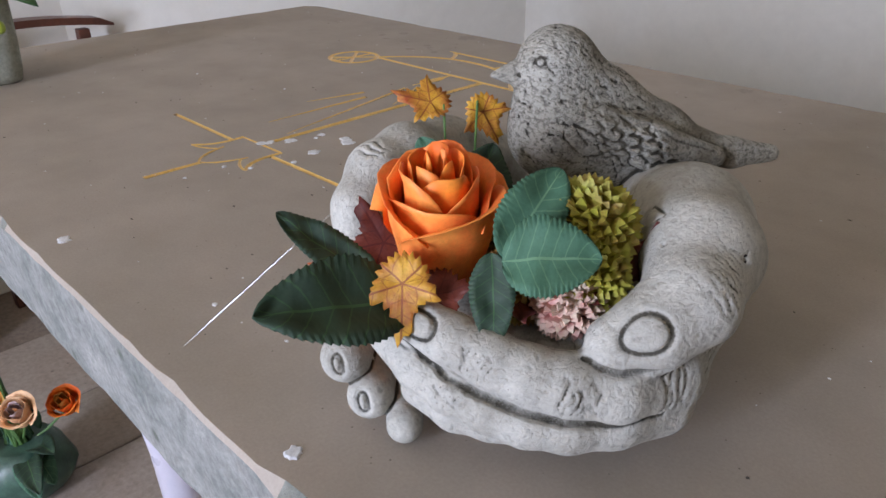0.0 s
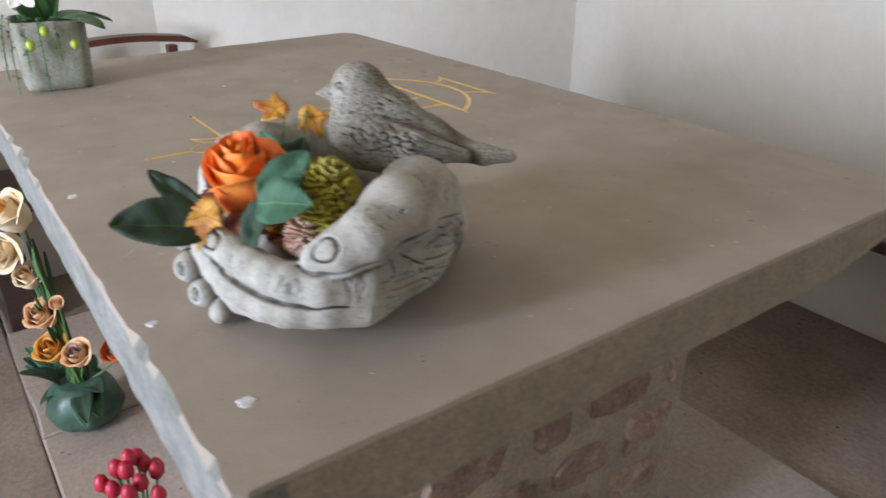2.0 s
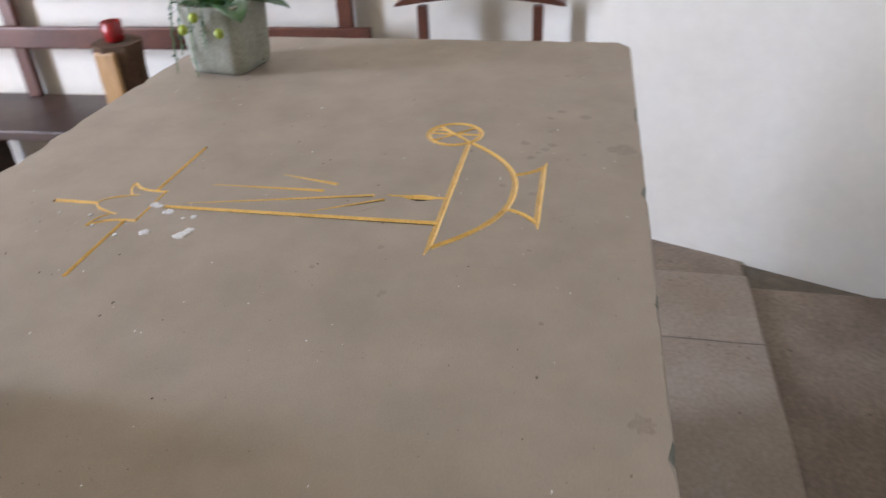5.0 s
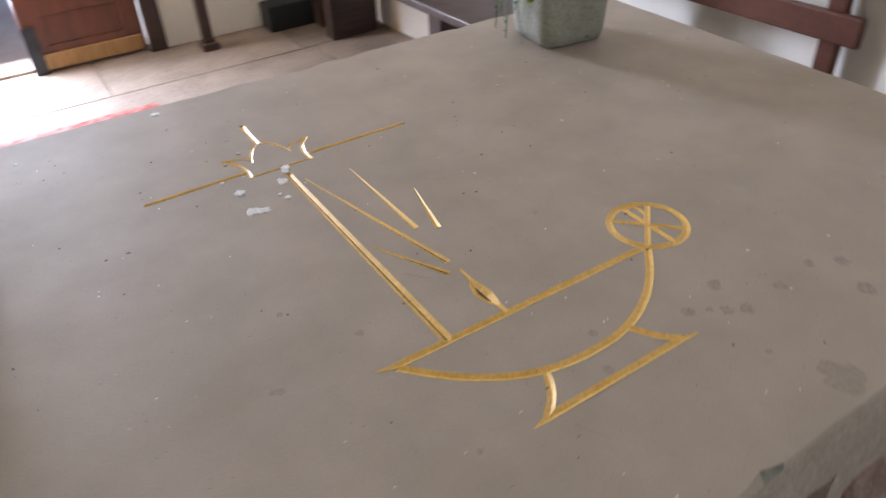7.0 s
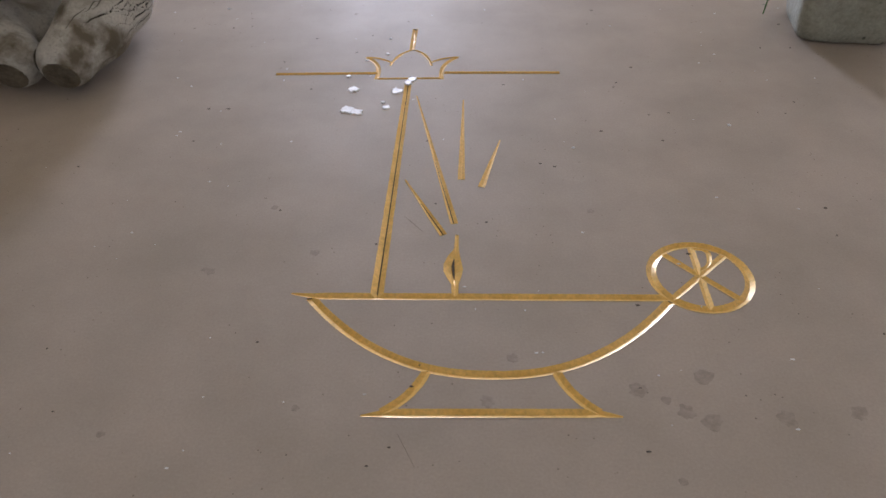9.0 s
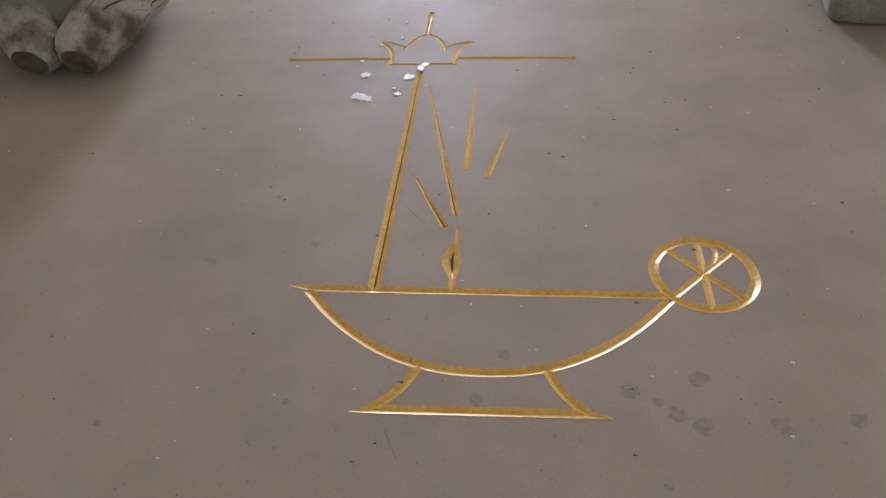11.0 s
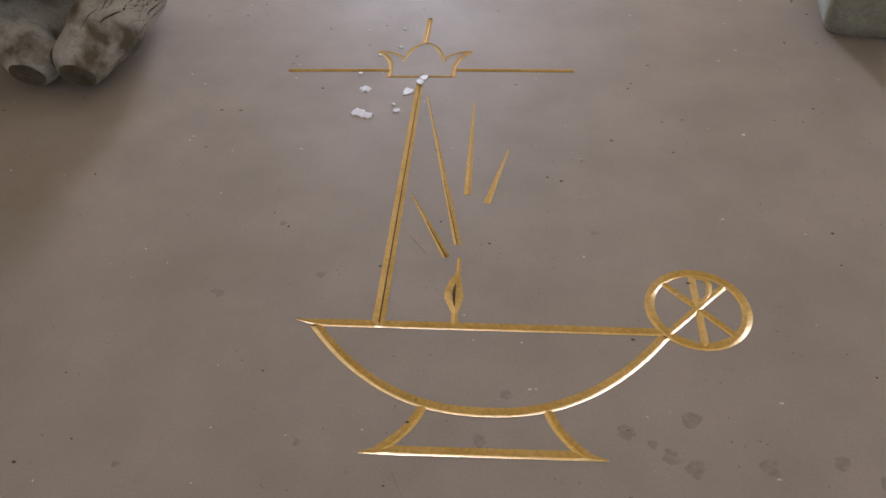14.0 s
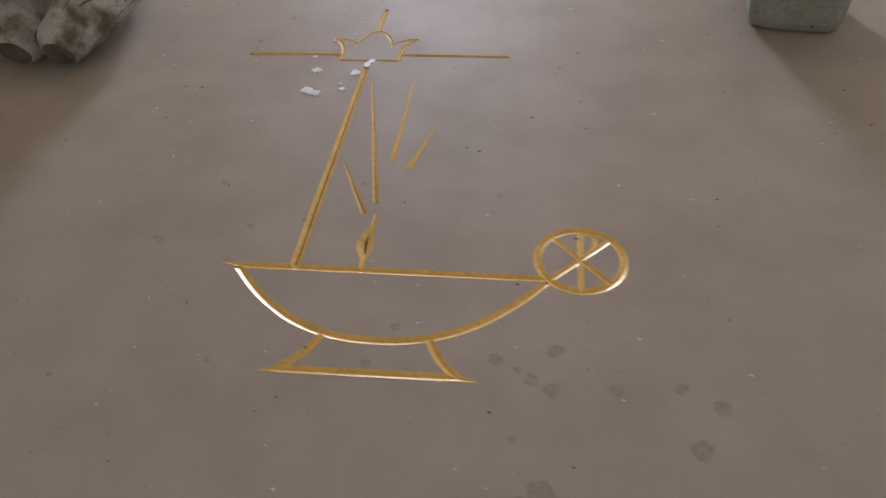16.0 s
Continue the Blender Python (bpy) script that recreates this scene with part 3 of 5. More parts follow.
for isle in figures:
    fb = bmesh.new()
    made = {}
    for q in isle:
        for v in q.verts:
            if v not in made:
                made[v] = fb.verts.new(v.co + Vector((0, 0, 0.00025)))
        fb.faces.new([made[v] for v in q.verts])
    part("engraved_line", fb, GOLD, slab, "gold-painted line cut into the slab")
for f in gold:
    f.material_index = 0
# dark strips in the deepest cuts: dirt, and occlusion shade painted as colour
for pts, w in ((many((-0.0925, 0.405), (-0.0915, 0.006), 40), [0.00055] * 41), (((-0.0208, 0.072), (-0.0228, 0.056), (-0.0234, 0.046), (-0.0226, 0.036), (-0.0214, 0.026)), [0.0003, 0.0009, 0.0014, 0.0010, 0.0003]),
               (many((-0.050, 0.230), (-0.0245, 0.111), 10), [0.0005] * 11), (many((-0.060, 0.144), (-0.0345, 0.092), 8), [0.0005] * 9)):
    dd = 0.0026 if len(pts) > 20 else (0.0040 if len(pts) == 5 else 0.0015)
    part("dirt_line", tube([(x, y, TOP - dd + 0.0003) for x, y in pts], w, 6), DIRT_SHADE, slab, "dark strip for dirt and painted shade in the cut")
bm.to_mesh(done)
bm.free()


def blot(name, place, r, mat, h=0.0006, seed=0, parent=None, oval=1.0):
    """A small uneven fleck or flat stain that lies on the stone."""
    bm = bmesh.new()
    k_n = 18
    top, low = [], []
    for k in range(k_n):
        a = k * math.tau / k_n
        q = r * (1 + 0.6 * noise.noise(Vector((math.cos(a) * 2.0, math.sin(a) * 2.0, seed * 3.7))))
        low.append(bm.verts.new((place[0] + q * oval * math.cos(a), place[1] + q * math.sin(a), TOP)))
        top.append(bm.verts.new((place[0] + q * 0.8 * oval * math.cos(a), place[1] + q * 0.8 * math.sin(a), TOP + h)))
    for k in range(k_n):
        bm.faces.new((low[k], low[(k + 1) % k_n], top[(k + 1) % k_n], top[k]))
    bm.faces.new(top)
    return part(name, bm, mat, parent or slab)


for i, (x, y, r, o) in enumerate(((-0.163, 0.391, 0.008, 1.1), (-0.166, 0.338, 0.010, 1.7), (-0.152, 0.332, 0.008, 1.2), (-0.106, 0.386, 0.008, 1.6), (-0.088, 0.418, 0.006, 1.3), (-0.093, 0.408, 0.006, 1), (-0.116, 0.343, 0.005, 1.3), (-0.121, 0.356, 0.003, 1),
                                 (-0.190, 0.703, 0.007, 1.1), (-0.588, 0.712, 0.0055, 1.3), (-0.755, 0.686, 0.008, 1.3), (-0.175, 0.428, 0.004, 1), (-0.128, 0.545, 0.0022, 1), (-0.155, 0.475, 0.003, 1), (-0.128, 0.495, 0.003, 1), (-0.40, 0.66, 0.0025, 1), (0.30, 0.30, 0.002, 2), (0.11, 0.25, 0.0018, 1))):
    blot("wax_fleck", (x, y), r, FLECK, 0.0011, i)
for i, (x, y, r) in enumerate(((-0.254, 0.033, 0.0065), (0.127, -0.101, 0.009), (0.181, -0.086, 0.009), (0.160, -0.122, 0.0085), (0.177, -0.130, 0.010), (0.234, -0.127, 0.010), (0.147, -0.111, 0.005), (0.029, -0.070, 0.006), (0.008, -0.115, 0.0075), (0.17, -0.240, 0.023), (-0.42, -0.252, 0.014), (0.30, -0.18, 0.012), (0.29, -0.12, 0.008), (0.321, -0.137, 0.010), (0.116, 0.130, 0.005), (-0.142, -0.124, 0.004), (-0.286, -0.151, 0.004), (0.145, -0.182, 0.004), (-0.158, 0.062, 0.006), (-0.213, 0.134, 0.005), (-0.26, 0.036, 0.004))):
    blot("grease_spot", (x, y), r * 0.8, GREASE, 0.00008, i + 40)
for i in range(110):
    blot("dark_pit", (rnd.uniform(X0 + 0.05, X1 - 0.05), rnd.uniform(Y0 + 0.04, Y1 - 0.04)), rnd.uniform(0.0005, 0.0013), DIRT_SHADE, 0.0003, i + 90, oval=rnd.uniform(0.8, 2.2))
for i in range(130):
    blot("wax_fleck", (rnd.uniform(X0 + 0.05, X1 - 0.05), rnd.uniform(Y0 + 0.04, Y1 - 0.04)), rnd.uniform(0.0004, 0.0011), FLECK, 0.0004, i + 300, oval=rnd.uniform(0.8, 2.0))
for a, b in (((-0.06, -0.146), (-0.045, -0.175)), ((-0.235, -0.262), (-0.232, -0.286)), ((-0.075, 0.12), (-0.055, 0.095))):
    part("scratch", tube([(*a, TOP), (*b, TOP)], 0.0003, 4), GREASE, slab)

# masonry block under the slab
BX0, BX1, BY0, BY1 = -0.545, 0.405, -0.262, 0.42
NX0, NX1, NY = -0.30, 0.185, 0.05
bm = bmesh.new()
plan = [(BX0, BY0), (NX0, BY0), (NX0, NY), (NX1, NY), (NX1, BY0), (BX1, BY0), (BX1, BY1), (BX0, BY1)]
lo = [bm.verts.new((x, y, PLAT - 0.013)) for x, y in plan]
hi = [bm.verts.new((x, y, UNDER + 0.001)) for x, y in plan]
for k in range(8):
    bm.faces.new((lo[k], lo[(k + 1) % 8], hi[(k + 1) % 8], hi[k]))
for q in ((0, 1, 2, 7), (2, 3, 6, 7), (3, 4, 5, 6)):
    bm.faces.new([hi[k] for k in q])
    bm.faces.new([lo[k] for k in q[::-1]])
bmesh.ops.recalc_face_normals(bm, faces=bm.faces)
base = part("base", bm, MORTAR, altar, "rubble masonry of red sandstone in pale mortar with a niche")


def rough_stone(name, m, w, h, seed):
    """An irregular, rounded face stone, w wide and h high, that stands a little out of the mortar."""
    bm = bmesh.new()
    k_n = 20
    rows = []
    for ins, z in ((1.0, -0.012), (0.98, 0.001), (0.86, 0.006), (0.45, 0.007)):
        row = []
        for k in range(k_n):
            a = k * math.tau / k_n
            c, s_ = math.cos(a), math.sin(a)
            q = (abs(c) ** 6 + abs(s_) ** 6) ** (-1 / 6) * (0.97 + 0.34 * noise.noise(Vector((c * 1.9, s_ * 1.9, seed * 2.3))))
            row.append(bm.verts.new(m @ Vector((w / 2 * q * c * ins, h / 2 * q * s_ * ins, z + 0.007 * noise.noise(Vector((c * 2.2 * ins, s_ * 2.2 * ins, seed * 5.1)))))))
        rows.append(row)
    for r0, r1 in zip(rows, rows[1:]):
        for k in range(k_n):
            bm.faces.new((r0[k], r0[(k + 1) % k_n], r1[(k + 1) % k_n], r1[k]))
    bm.faces.new(rows[-1])
    return part(name, bm, SANDSTONE, base)


rnd = random.Random(11)
for origin, along, length in (((BX0, BY1), (0, -1), BY1 - BY0), ((BX0, BY0), (1, 0), NX0 - BX0), ((NX1, BY0), (1, 0), BX1 - NX1), ((BX1, BY0), (0, 1), BY1 - BY0), ((BX1, BY1), (-1, 0), BX1 - BX0)):
    d = Vector((*along, 0))
    out = Vector((d.y, -d.x, 0))
    z = 0.12
    while z < UNDER - 0.05:
        h = min(rnd.uniform(0.10, 0.15), UNDER - 0.006 - z)
        at = rnd.uniform(0.0, 0.02)
        while at < length - 0.07:
            w = min(rnd.uniform(0.11, 0.25), length - at - 0.01)
            p = Vector((*origin, z + h / 2)) + d * (at + w / 2)
            m = Matrix.Translation(p) @ Matrix((d, Vector((0, 0, 1)), out)).transposed().to_4x4() @ pose(0, 0, 0, 0, 0, rnd.uniform(-5, 5))
            rough_stone("stone", m, w - 0.042, h - 0.036, rnd.random() * 50)
            at += w
        z += h


# ---- cast stone bowl in the form of cupped palms with a small bird on its rim ----
def round_cone(grid, a, b, ra, rb):
    """Distance to a limb that tapers from a to b."""
    ax = [grid[i] - a[i] for i in range(3)]
    ba = [b[i] - a[i] for i in range(3)]
    ll = sum(c * c for c in ba) + 1e-12
    t = np.clip((ax[0] * ba[0] + ax[1] * ba[1] + ax[2] * ba[2]) / ll, 0, 1)
    return np.sqrt(sum((ax[i] - t * ba[i]) ** 2 for i in range(3))) - (ra + (rb - ra) * t)


VOX = 0.00125
LO = np.array((-0.80, 0.335, 0.988))
DIMS = (284, 308, 202)
AXES = [(LO[i] + VOX * np.arange(DIMS[i])).astype(np.float32) for i in range(3)]
OFF = (0.017, 0.012, 0.002)


def smooth_min(a, b, k):
    h = np.clip(0.5 + 0.5 * (b - a) / k, 0, 1)
    return b + (a - b) * h - k * h * (1 - h)


def window(points, pad):
    lo, hi = np.min(points, 0) - pad, np.max(points, 0) + pad
    i0 = np.clip(np.floor((lo - LO) / VOX).astype(int), 0, np.array(DIMS) - 2)
    i1 = np.clip(np.ceil((hi - LO) / VOX).astype(int) + 1, i0 + 1, DIMS)
    sl = tuple(slice(i0[i], i1[i]) for i in range(3))
    g = (AXES[0][sl[0]][:, None, None], AXES[1][sl[1]][None, :, None], AXES[2][sl[2]][None, None, :])
    return sl, g


def limb(vol, chain, k, inner=0.006, cut=False):
    """Joins a chain of (x, y, z, radius) to the volume, or cuts it out."""
    pts = [tuple(c[i] + OFF[i] for i in range(3)) + (c[3],) for c in chain]
    sl, g = window([p[:3] for p in pts], max(p[3] for p in pts) + 0.03)
    d = None
    for a, b in zip(pts, pts[1:]):
        q = round_cone(g, a, b, a[3], b[3])
        d = q if d is None else (smooth_min(d, q, inner) if not cut else np.minimum(d, q))
    vol[sl] = -smooth_min(-vol[sl], d, k) if cut else smooth_min(vol[sl], d, k)


def extract(vol):
    """A smooth quad skin of the zero level of the volume."""
    inside = vol < 0
    c = [inside[i:i + DIMS[0] - 1, j:j + DIMS[1] - 1, k:k + DIMS[2] - 1] for i in (0, 1) for j in (0, 1) for k in (0, 1)]
    total = sum(x.astype(np.int8) for x in c)
    cells = np.argwhere((total > 0) & (total < 8))
    index = -np.ones([d - 1 for d in DIMS], np.int32)
    index[cells[:, 0], cells[:, 1], cells[:, 2]] = np.arange(len(cells))
    corners = [(i, j, k) for i in (0, 1) for j in (0, 1) for k in (0, 1)]
    val = {q: vol[cells[:, 0] + q[0], cells[:, 1] + q[1], cells[:, 2] + q[2]] for q in corners}
    acc, cnt = np.zeros((len(cells), 3)), np.zeros(len(cells))
    for p in corners:
        for axis in range(3):
            if p[axis]:
                continue
            q = tuple(1 if i == axis else p[i] for i in range(3))
            a, b = val[p], val[q]
            hit = (a < 0) != (b < 0)
            t = np.where(hit, a / np.where(hit, a - b, 1), 0)
            pos = np.tile(np.array(p, float), (len(cells), 1))
            pos[:, axis] = t
            acc[hit] += pos[hit]
            cnt[hit] += 1
    verts = LO + VOX * (cells + acc / cnt[:, None])
    faces = []
    for axis in range(3):
        u, v = (axis + 1) % 3, (axis + 2) % 3
        s0 = [slice(0, -1)] * 3
        s1 = [slice(0, -1)] * 3
        s1[axis] = slice(1, None)
        a, b = inside[tuple(s0)], inside[tuple(s1)]
        e = np.argwhere(a != b)
        e = e[(e[:, u] > 0) & (e[:, v] > 0)]
        flip = a[e[:, 0], e[:, 1], e[:, 2]]
        quad = []
        for du, dv in ((1, 1), (0, 1), (0, 0), (1, 0)):
            q = e.copy()
            q[:, u] -= du
            q[:, v] -= dv
            quad.append(index[q[:, 0], q[:, 1], q[:, 2]])
        quad = np.stack(quad, 1)
        quad[~flip] = quad[~flip][:, ::-1]
        faces.append(quad[(quad >= 0).all(1)])
    return verts, np.concatenate(faces)


body = np.full(DIMS, 0.05, np.float32)
# palms and wrists
limb(body, [(-0.622, 0.383, 1.040, 0.036), (-0.675, 0.435, 1.060, 0.044), (-0.715, 0.490, 1.068, 0.048), (-0.733, 0.540, 1.056, 0.039), (-0.708, 0.582, 1.048, 0.032)], 0.004, 0.02)
limb(body, [(-0.553, 0.383, 1.040, 0.036), (-0.533, 0.440, 1.060, 0.042), (-0.528, 0.510, 1.072, 0.046), (-0.548, 0.570, 1.056, 0.042), (-0.585, 0.605, 1.045, 0.030)], 0.005, 0.02)
limb(body, [(-0.640, 0.470, 1.030, 0.045), (-0.640, 0.560, 1.030, 0.048)], 0.02)
# fingers of one palm, laid along the front
limb(body, [(-0.659, 0.644, 1.091, 0.0145), (-0.678, 0.638, 1.086, 0.0152), (-0.701, 0.630, 1.080, 0.0158), (-0.719, 0.622, 1.076, 0.0162), (-0.737, 0.610, 1.072, 0.0175), (-0.751, 0.590, 1.068, 0.021), (-0.757, 0.553, 1.065, 0.027)], 0.0020, 0.004)
limb(body, [(-0.640, 0.650, 1.078, 0.0122), (-0.664, 0.648, 1.067, 0.0142), (-0.684, 0.643, 1.060, 0.0150), (-0.703, 0.635, 1.055, 0.0158), (-0.722, 0.625, 1.052, 0.017), (-0.737, 0.609, 1.050, 0.019), (-0.749, 0.586, 1.050, 0.022), (-0.755, 0.555, 1.047, 0.026)], 0.0020, 0.004)
limb(body, [(-0.655, 0.640, 1.043, 0.0120), (-0.678, 0.634, 1.037, 0.0135), (-0.695, 0.623, 1.035, 0.0145), (-0.712, 0.609, 1.034, 0.0165), (-0.724, 0.588, 1.033, 0.019)], 0.0020, 0.004)
limb(body, [(-0.655, 0.605, 1.018, 0.0100), (-0.680, 0.590, 1.018, 0.0130), (-0.700, 0.555, 1.020, 0.016)], 0.0030, 0.004)
# finger ends of the other palm
limb(body, [(-0.589, 0.652, 1.072, 0.0140), (-0.572, 0.630, 1.068, 0.0150), (-0.545, 0.575, 1.070, 0.02)], 0.002, 0.004)
limb(body, [(-0.605, 0.656, 1.047, 0.0158), (-0.585, 0.633, 1.044, 0.0150), (-0.555, 0.585, 1.052, 0.02)], 0.002, 0.004)
limb(body, [(-0.622, 0.652, 1.025, 0.0146), (-0.600, 0.628, 1.024, 0.0140), (-0.570, 0.580, 1.036, 0.02)], 0.002, 0.004)
limb(body, [(-0.646, 0.646, 1.012, 0.0112), (-0.620, 0.622, 1.014, 0.0120), (-0.590, 0.575, 1.020, 0.016)], 0.002, 0.004)
# the hollow of the bowl
limb(body, [(-0.628, 0.560, 1.135, 0.052), (-0.650, 0.560, 1.130, 0.050), (-0.625, 0.600, 1.128, 0.036), (-0.612, 0.540, 1.130, 0.046)], 0.008, cut=True)
limb(body, [(-0.690, 0.545, 1.128, 0.044), (-0.700, 0.575, 1.120, 0.036), (-0.660, 0.600, 1.118, 0.030)], 0.006, cut=True)
# the two upper limbs over the rim
limb(body, [(-0.690, 0.440, 1.098, 0.036), (-0.722, 0.470, 1.112, 0.0385), (-0.752, 0.512, 1.118, 0.0330), (-0.768, 0.552, 1.112, 0.0245), (-0.762, 0.574, 1.102, 0.0205), (-0.750, 0.588, 1.093, 0.0175)], 0.006, 0.008)
limb(body, [(-0.532, 0.455, 1.095, 0.034), (-0.530, 0.500, 1.115, 0.032), (-0.545, 0.548, 1.132, 0.0235), (-0.549, 0.578, 1.130, 0.0205), (-0.556, 0.600, 1.114, 0.0180), (-0.562, 0.610, 1.096, 0.0155)], 0.006, 0.008)


def on_skin(vol, p):
    """The point of the skin nearest to p, by a few steps down the volume."""
    q = np.array([p[i] + OFF[i] for i in range(3)])
    for _ in range(6):
        c = np.clip(((q - LO) / VOX).astype(int), 1, np.array(DIMS) - 3)
        f = (q - LO) / VOX - c
        blk = vol[c[0]:c[0] + 2, c[1]:c[1] + 2, c[2]:c[2] + 2].astype(float)
        w = [np.array((1 - f[i], f[i])) for i in range(3)]
        val = np.einsum("ijk,i,j,k", blk, *w)
        gr = np.array([np.einsum("ijk,i,j,k", blk, *[np.array((-1.0, 1.0)) if a == i else w[a] for a in range(3)]) for i in range(3)]) / VOX
        q = q - gr * val / max(1e-6, gr @ gr) * 0.9
    return Vector([q[i] - OFF[i] for i in range(3)])


def carve(vol, pts, r, soft=0.0012, step=0.0025):
    """Cuts a fine line into the skin along the points; it runs out thin at both ends."""
    P = [Vector(p) for p in pts]
    line = []
    for a, b_ in zip(P, P[1:]):
        k = max(1, int((b_ - a).length / step))
        line += [a.lerp(b_, i / k) for i in range(k)]
    line.append(P[-1])
    n_ = len(line)
    closed = (P[0] - P[-1]).length < 1e-6
    limb(vol, [(*on_skin(vol, q), r if closed else r * (0.45 + 0.55 * math.sin(math.pi * (i + 0.5) / n_))) for i, q in enumerate(line)], soft, cut=True)


# deep folds between the fingers and under the thumb
carve(body, [(-0.652, 0.659, 1.092), (-0.671, 0.654, 1.080), (-0.688, 0.652, 1.074), (-0.706, 0.645, 1.068), (-0.726, 0.636, 1.063), (-0.745, 0.623, 1.059), (-0.760, 0.603, 1.056), (-0.770, 0.575, 1.055)], 0.0030, 0.001)
carve(body, [(-0.668, 0.652, 1.050), (-0.691, 0.648, 1.043), (-0.709, 0.638, 1.039), (-0.726, 0.622, 1.036)], 0.0026, 0.001)
carve(body, [(-0.742, 0.606, 1.090), (-0.762, 0.599, 1.087), (-0.774, 0.580, 1.092), (-0.782, 0.558, 1.099), (-0.788, 0.528, 1.105), (-0.786, 0.497, 1.106)], 0.0042, 0.001)
carve(body, [(-0.530, 0.60, 1.10), (-0.520, 0.56, 1.10), (-0.500, 0.52, 1.095)], 0.003, 0.002)

def nail(c, nx, along, w, ln):
    """A shallow oval groove round a nail: c its middle, nx outwards, along its length."""
    o, f = Vector(nx).normalized(), Vector(along).normalized()
    s_ = o.cross(f).normalized()
    f = s_.cross(o)
    ring = [Vector(c) + f * ln * math.cos(a) + s_ * w * math.sin(a) for a in (math.tau * i / 18 for i in range(18))]
    carve(body, [*ring, ring[0]], 0.0021, 0.0007)


def crease(c, nx, along, w, n_, gap, r=0.0013):
    """Short folds across a joint."""
    o, f = Vector(nx).normalized(), Vector(along).normalized()
    s_ = o.cross(f).normalized()
    f = s_.cross(o)
    for i in range(n_):
        m_ = Vector(c) + f * gap * (i - (n_ - 1) / 2)
        carve(body, [m_ + s_ * w * t + f * 0.0016 * math.sin(4 * t + i) for t in (-1, -0.5, 0, 0.5, 1)], r)


nail((-0.7665, 0.5925, 1.1090), (-0.45, 0.62, 0.62), (0.62, 0.72, -0.3), 0.0108, 0.0128)
nail((-0.6670, 0.6520, 1.0980), (-0.35, 0.70, 0.55), (0.9, 0.2, 0.35), 0.0086, 0.0105)
for q in ((-0.613, 0.669, 1.051), (-0.629, 0.664, 1.029), (-0.598, 0.664, 1.076)):
    nail(q, (-0.25, 0.95, 0.15), (0.2, 0.2, 0.9), 0.0040, 0.0075)
for j in range(3):
    q = 0.010 * j
    crease((-0.784 + 0.3 * q, 0.556 - q, 1.124 + 0.6 * q), (-0.75, 0.45, 0.5), (0.3, -0.8, 0.2), 0.010, 4, 0.0036, 0.0009)
crease((-0.702, 0.645, 1.084), (-0.3, 0.85, 0.35), (0.8, 0.4, 0.1), 0.008, 6, 0.0030, 0.0010)
crease((-0.690, 0.655, 1.064), (-0.3, 0.85, 0.35), (0.8, 0.4, 0.1), 0.006, 5, 0.0030, 0.0010)
crease((-0.749, 0.617, 1.075), (-0.5, 0.8, 0.3), (0.75, 0.6, 0.1), 0.009, 7, 0.0030, 0.0010)
crease((-0.770, 0.570, 1.070), (-0.8, 0.5, 0.2), (0.5, 0.8, 0.0), 0.012, 4, 0.005, 0.0010)
crease((-0.553, 0.585, 1.152), (0.1, 0.3, 0.9), (-0.1, 0.9, -0.3), 0.012, 3, 0.0060)
for i in range(11):
    z = 1.022 + 0.0075 * i
    w_ = 0.004 * math.sin(i * 2.1)
    carve(body, [(-0.785 + w_, 0.545 - 0.004 * i, z + 0.014), (-0.780, 0.505 - 0.004 * i, z + 0.004 + w_), (-0.756, 0.462 - 0.003 * i, z - 0.003), (-0.720, 0.425 - 0.002 * i, z - 0.008 + w_)], 0.0014, 0.0016)
    carve(body, [(-0.500 + w_, 0.575 - 0.003 * i, z - 0.002), (-0.484, 0.530 - 0.003 * i, z - 0.006 + w_), (-0.490, 0.470 - 0.003 * i, z - 0.008)], 0.0014, 0.0016)

# wrinkled skin on the outer palms and wrists
rnd = random.Random(23)
for i in range(90):
    side = -1 if i % 2 else 1
    y = rnd.uniform(0.40, 0.53)
    x = (-0.60 + side * (0.06 + 0.09 * (y - 0.36) / 0.17)) + rnd.uniform(-0.02, 0.02)
    z = rnd.uniform(1.015, 1.115)
    turn_ = rnd.uniform(-0.28, 0.28)
    ln = rnd.uniform(0.010, 0.028)
    carve(body, [(x + side * ln * k * 0.4, y + ln * k * math.cos(turn_), z + ln * k * math.sin(turn_) + 0.003 * math.sin(3 * k + i)) for k in (-1, -0.5, 0, 0.5, 1)], rnd.uniform(0.0007, 0.0014), 0.0014)
# the wrists end in a plain cut
cut_n = (0.0, -0.93, -0.37)
cut_c = (-0.57, 0.395 - 0.93 * 0.028, 1.042 - 0.37 * 0.028)
body = np.maximum(body, (cut_n[1] * (AXES[1] - cut_c[1]))[None, :, None] + (cut_n[2] * (AXES[2] - cut_c[2]))[None, None, :])

bird = np.full(DIMS, 0.05, np.float32)
HEAD, CHEST, BELLY, RUMP = (-0.606, 0.463, 1.192), (-0.612, 0.457, 1.148), (-0.634, 0.434, 1.140), (-0.662, 0.408, 1.136)
limb(bird, [(*HEAD, 0.0275), (*CHEST, 0.0375), (*BELLY, 0.0345), (*RUMP, 0.0215)], 0.004, 0.014)
limb(bird, [(-0.609, 0.460, 1.190, 0.023), (-0.632, 0.437, 1.167, 0.0205), (-0.660, 0.411, 1.147, 0.0165), (-0.684, 0.389, 1.134, 0.0115)], 0.010, 0.014)
limb(bird, [(-0.680, 0.392, 1.134, 0.013), (-0.700, 0.373, 1.130, 0.0105), (-0.720, 0.355, 1.130, 0.0065)], 0.006, 0.006)
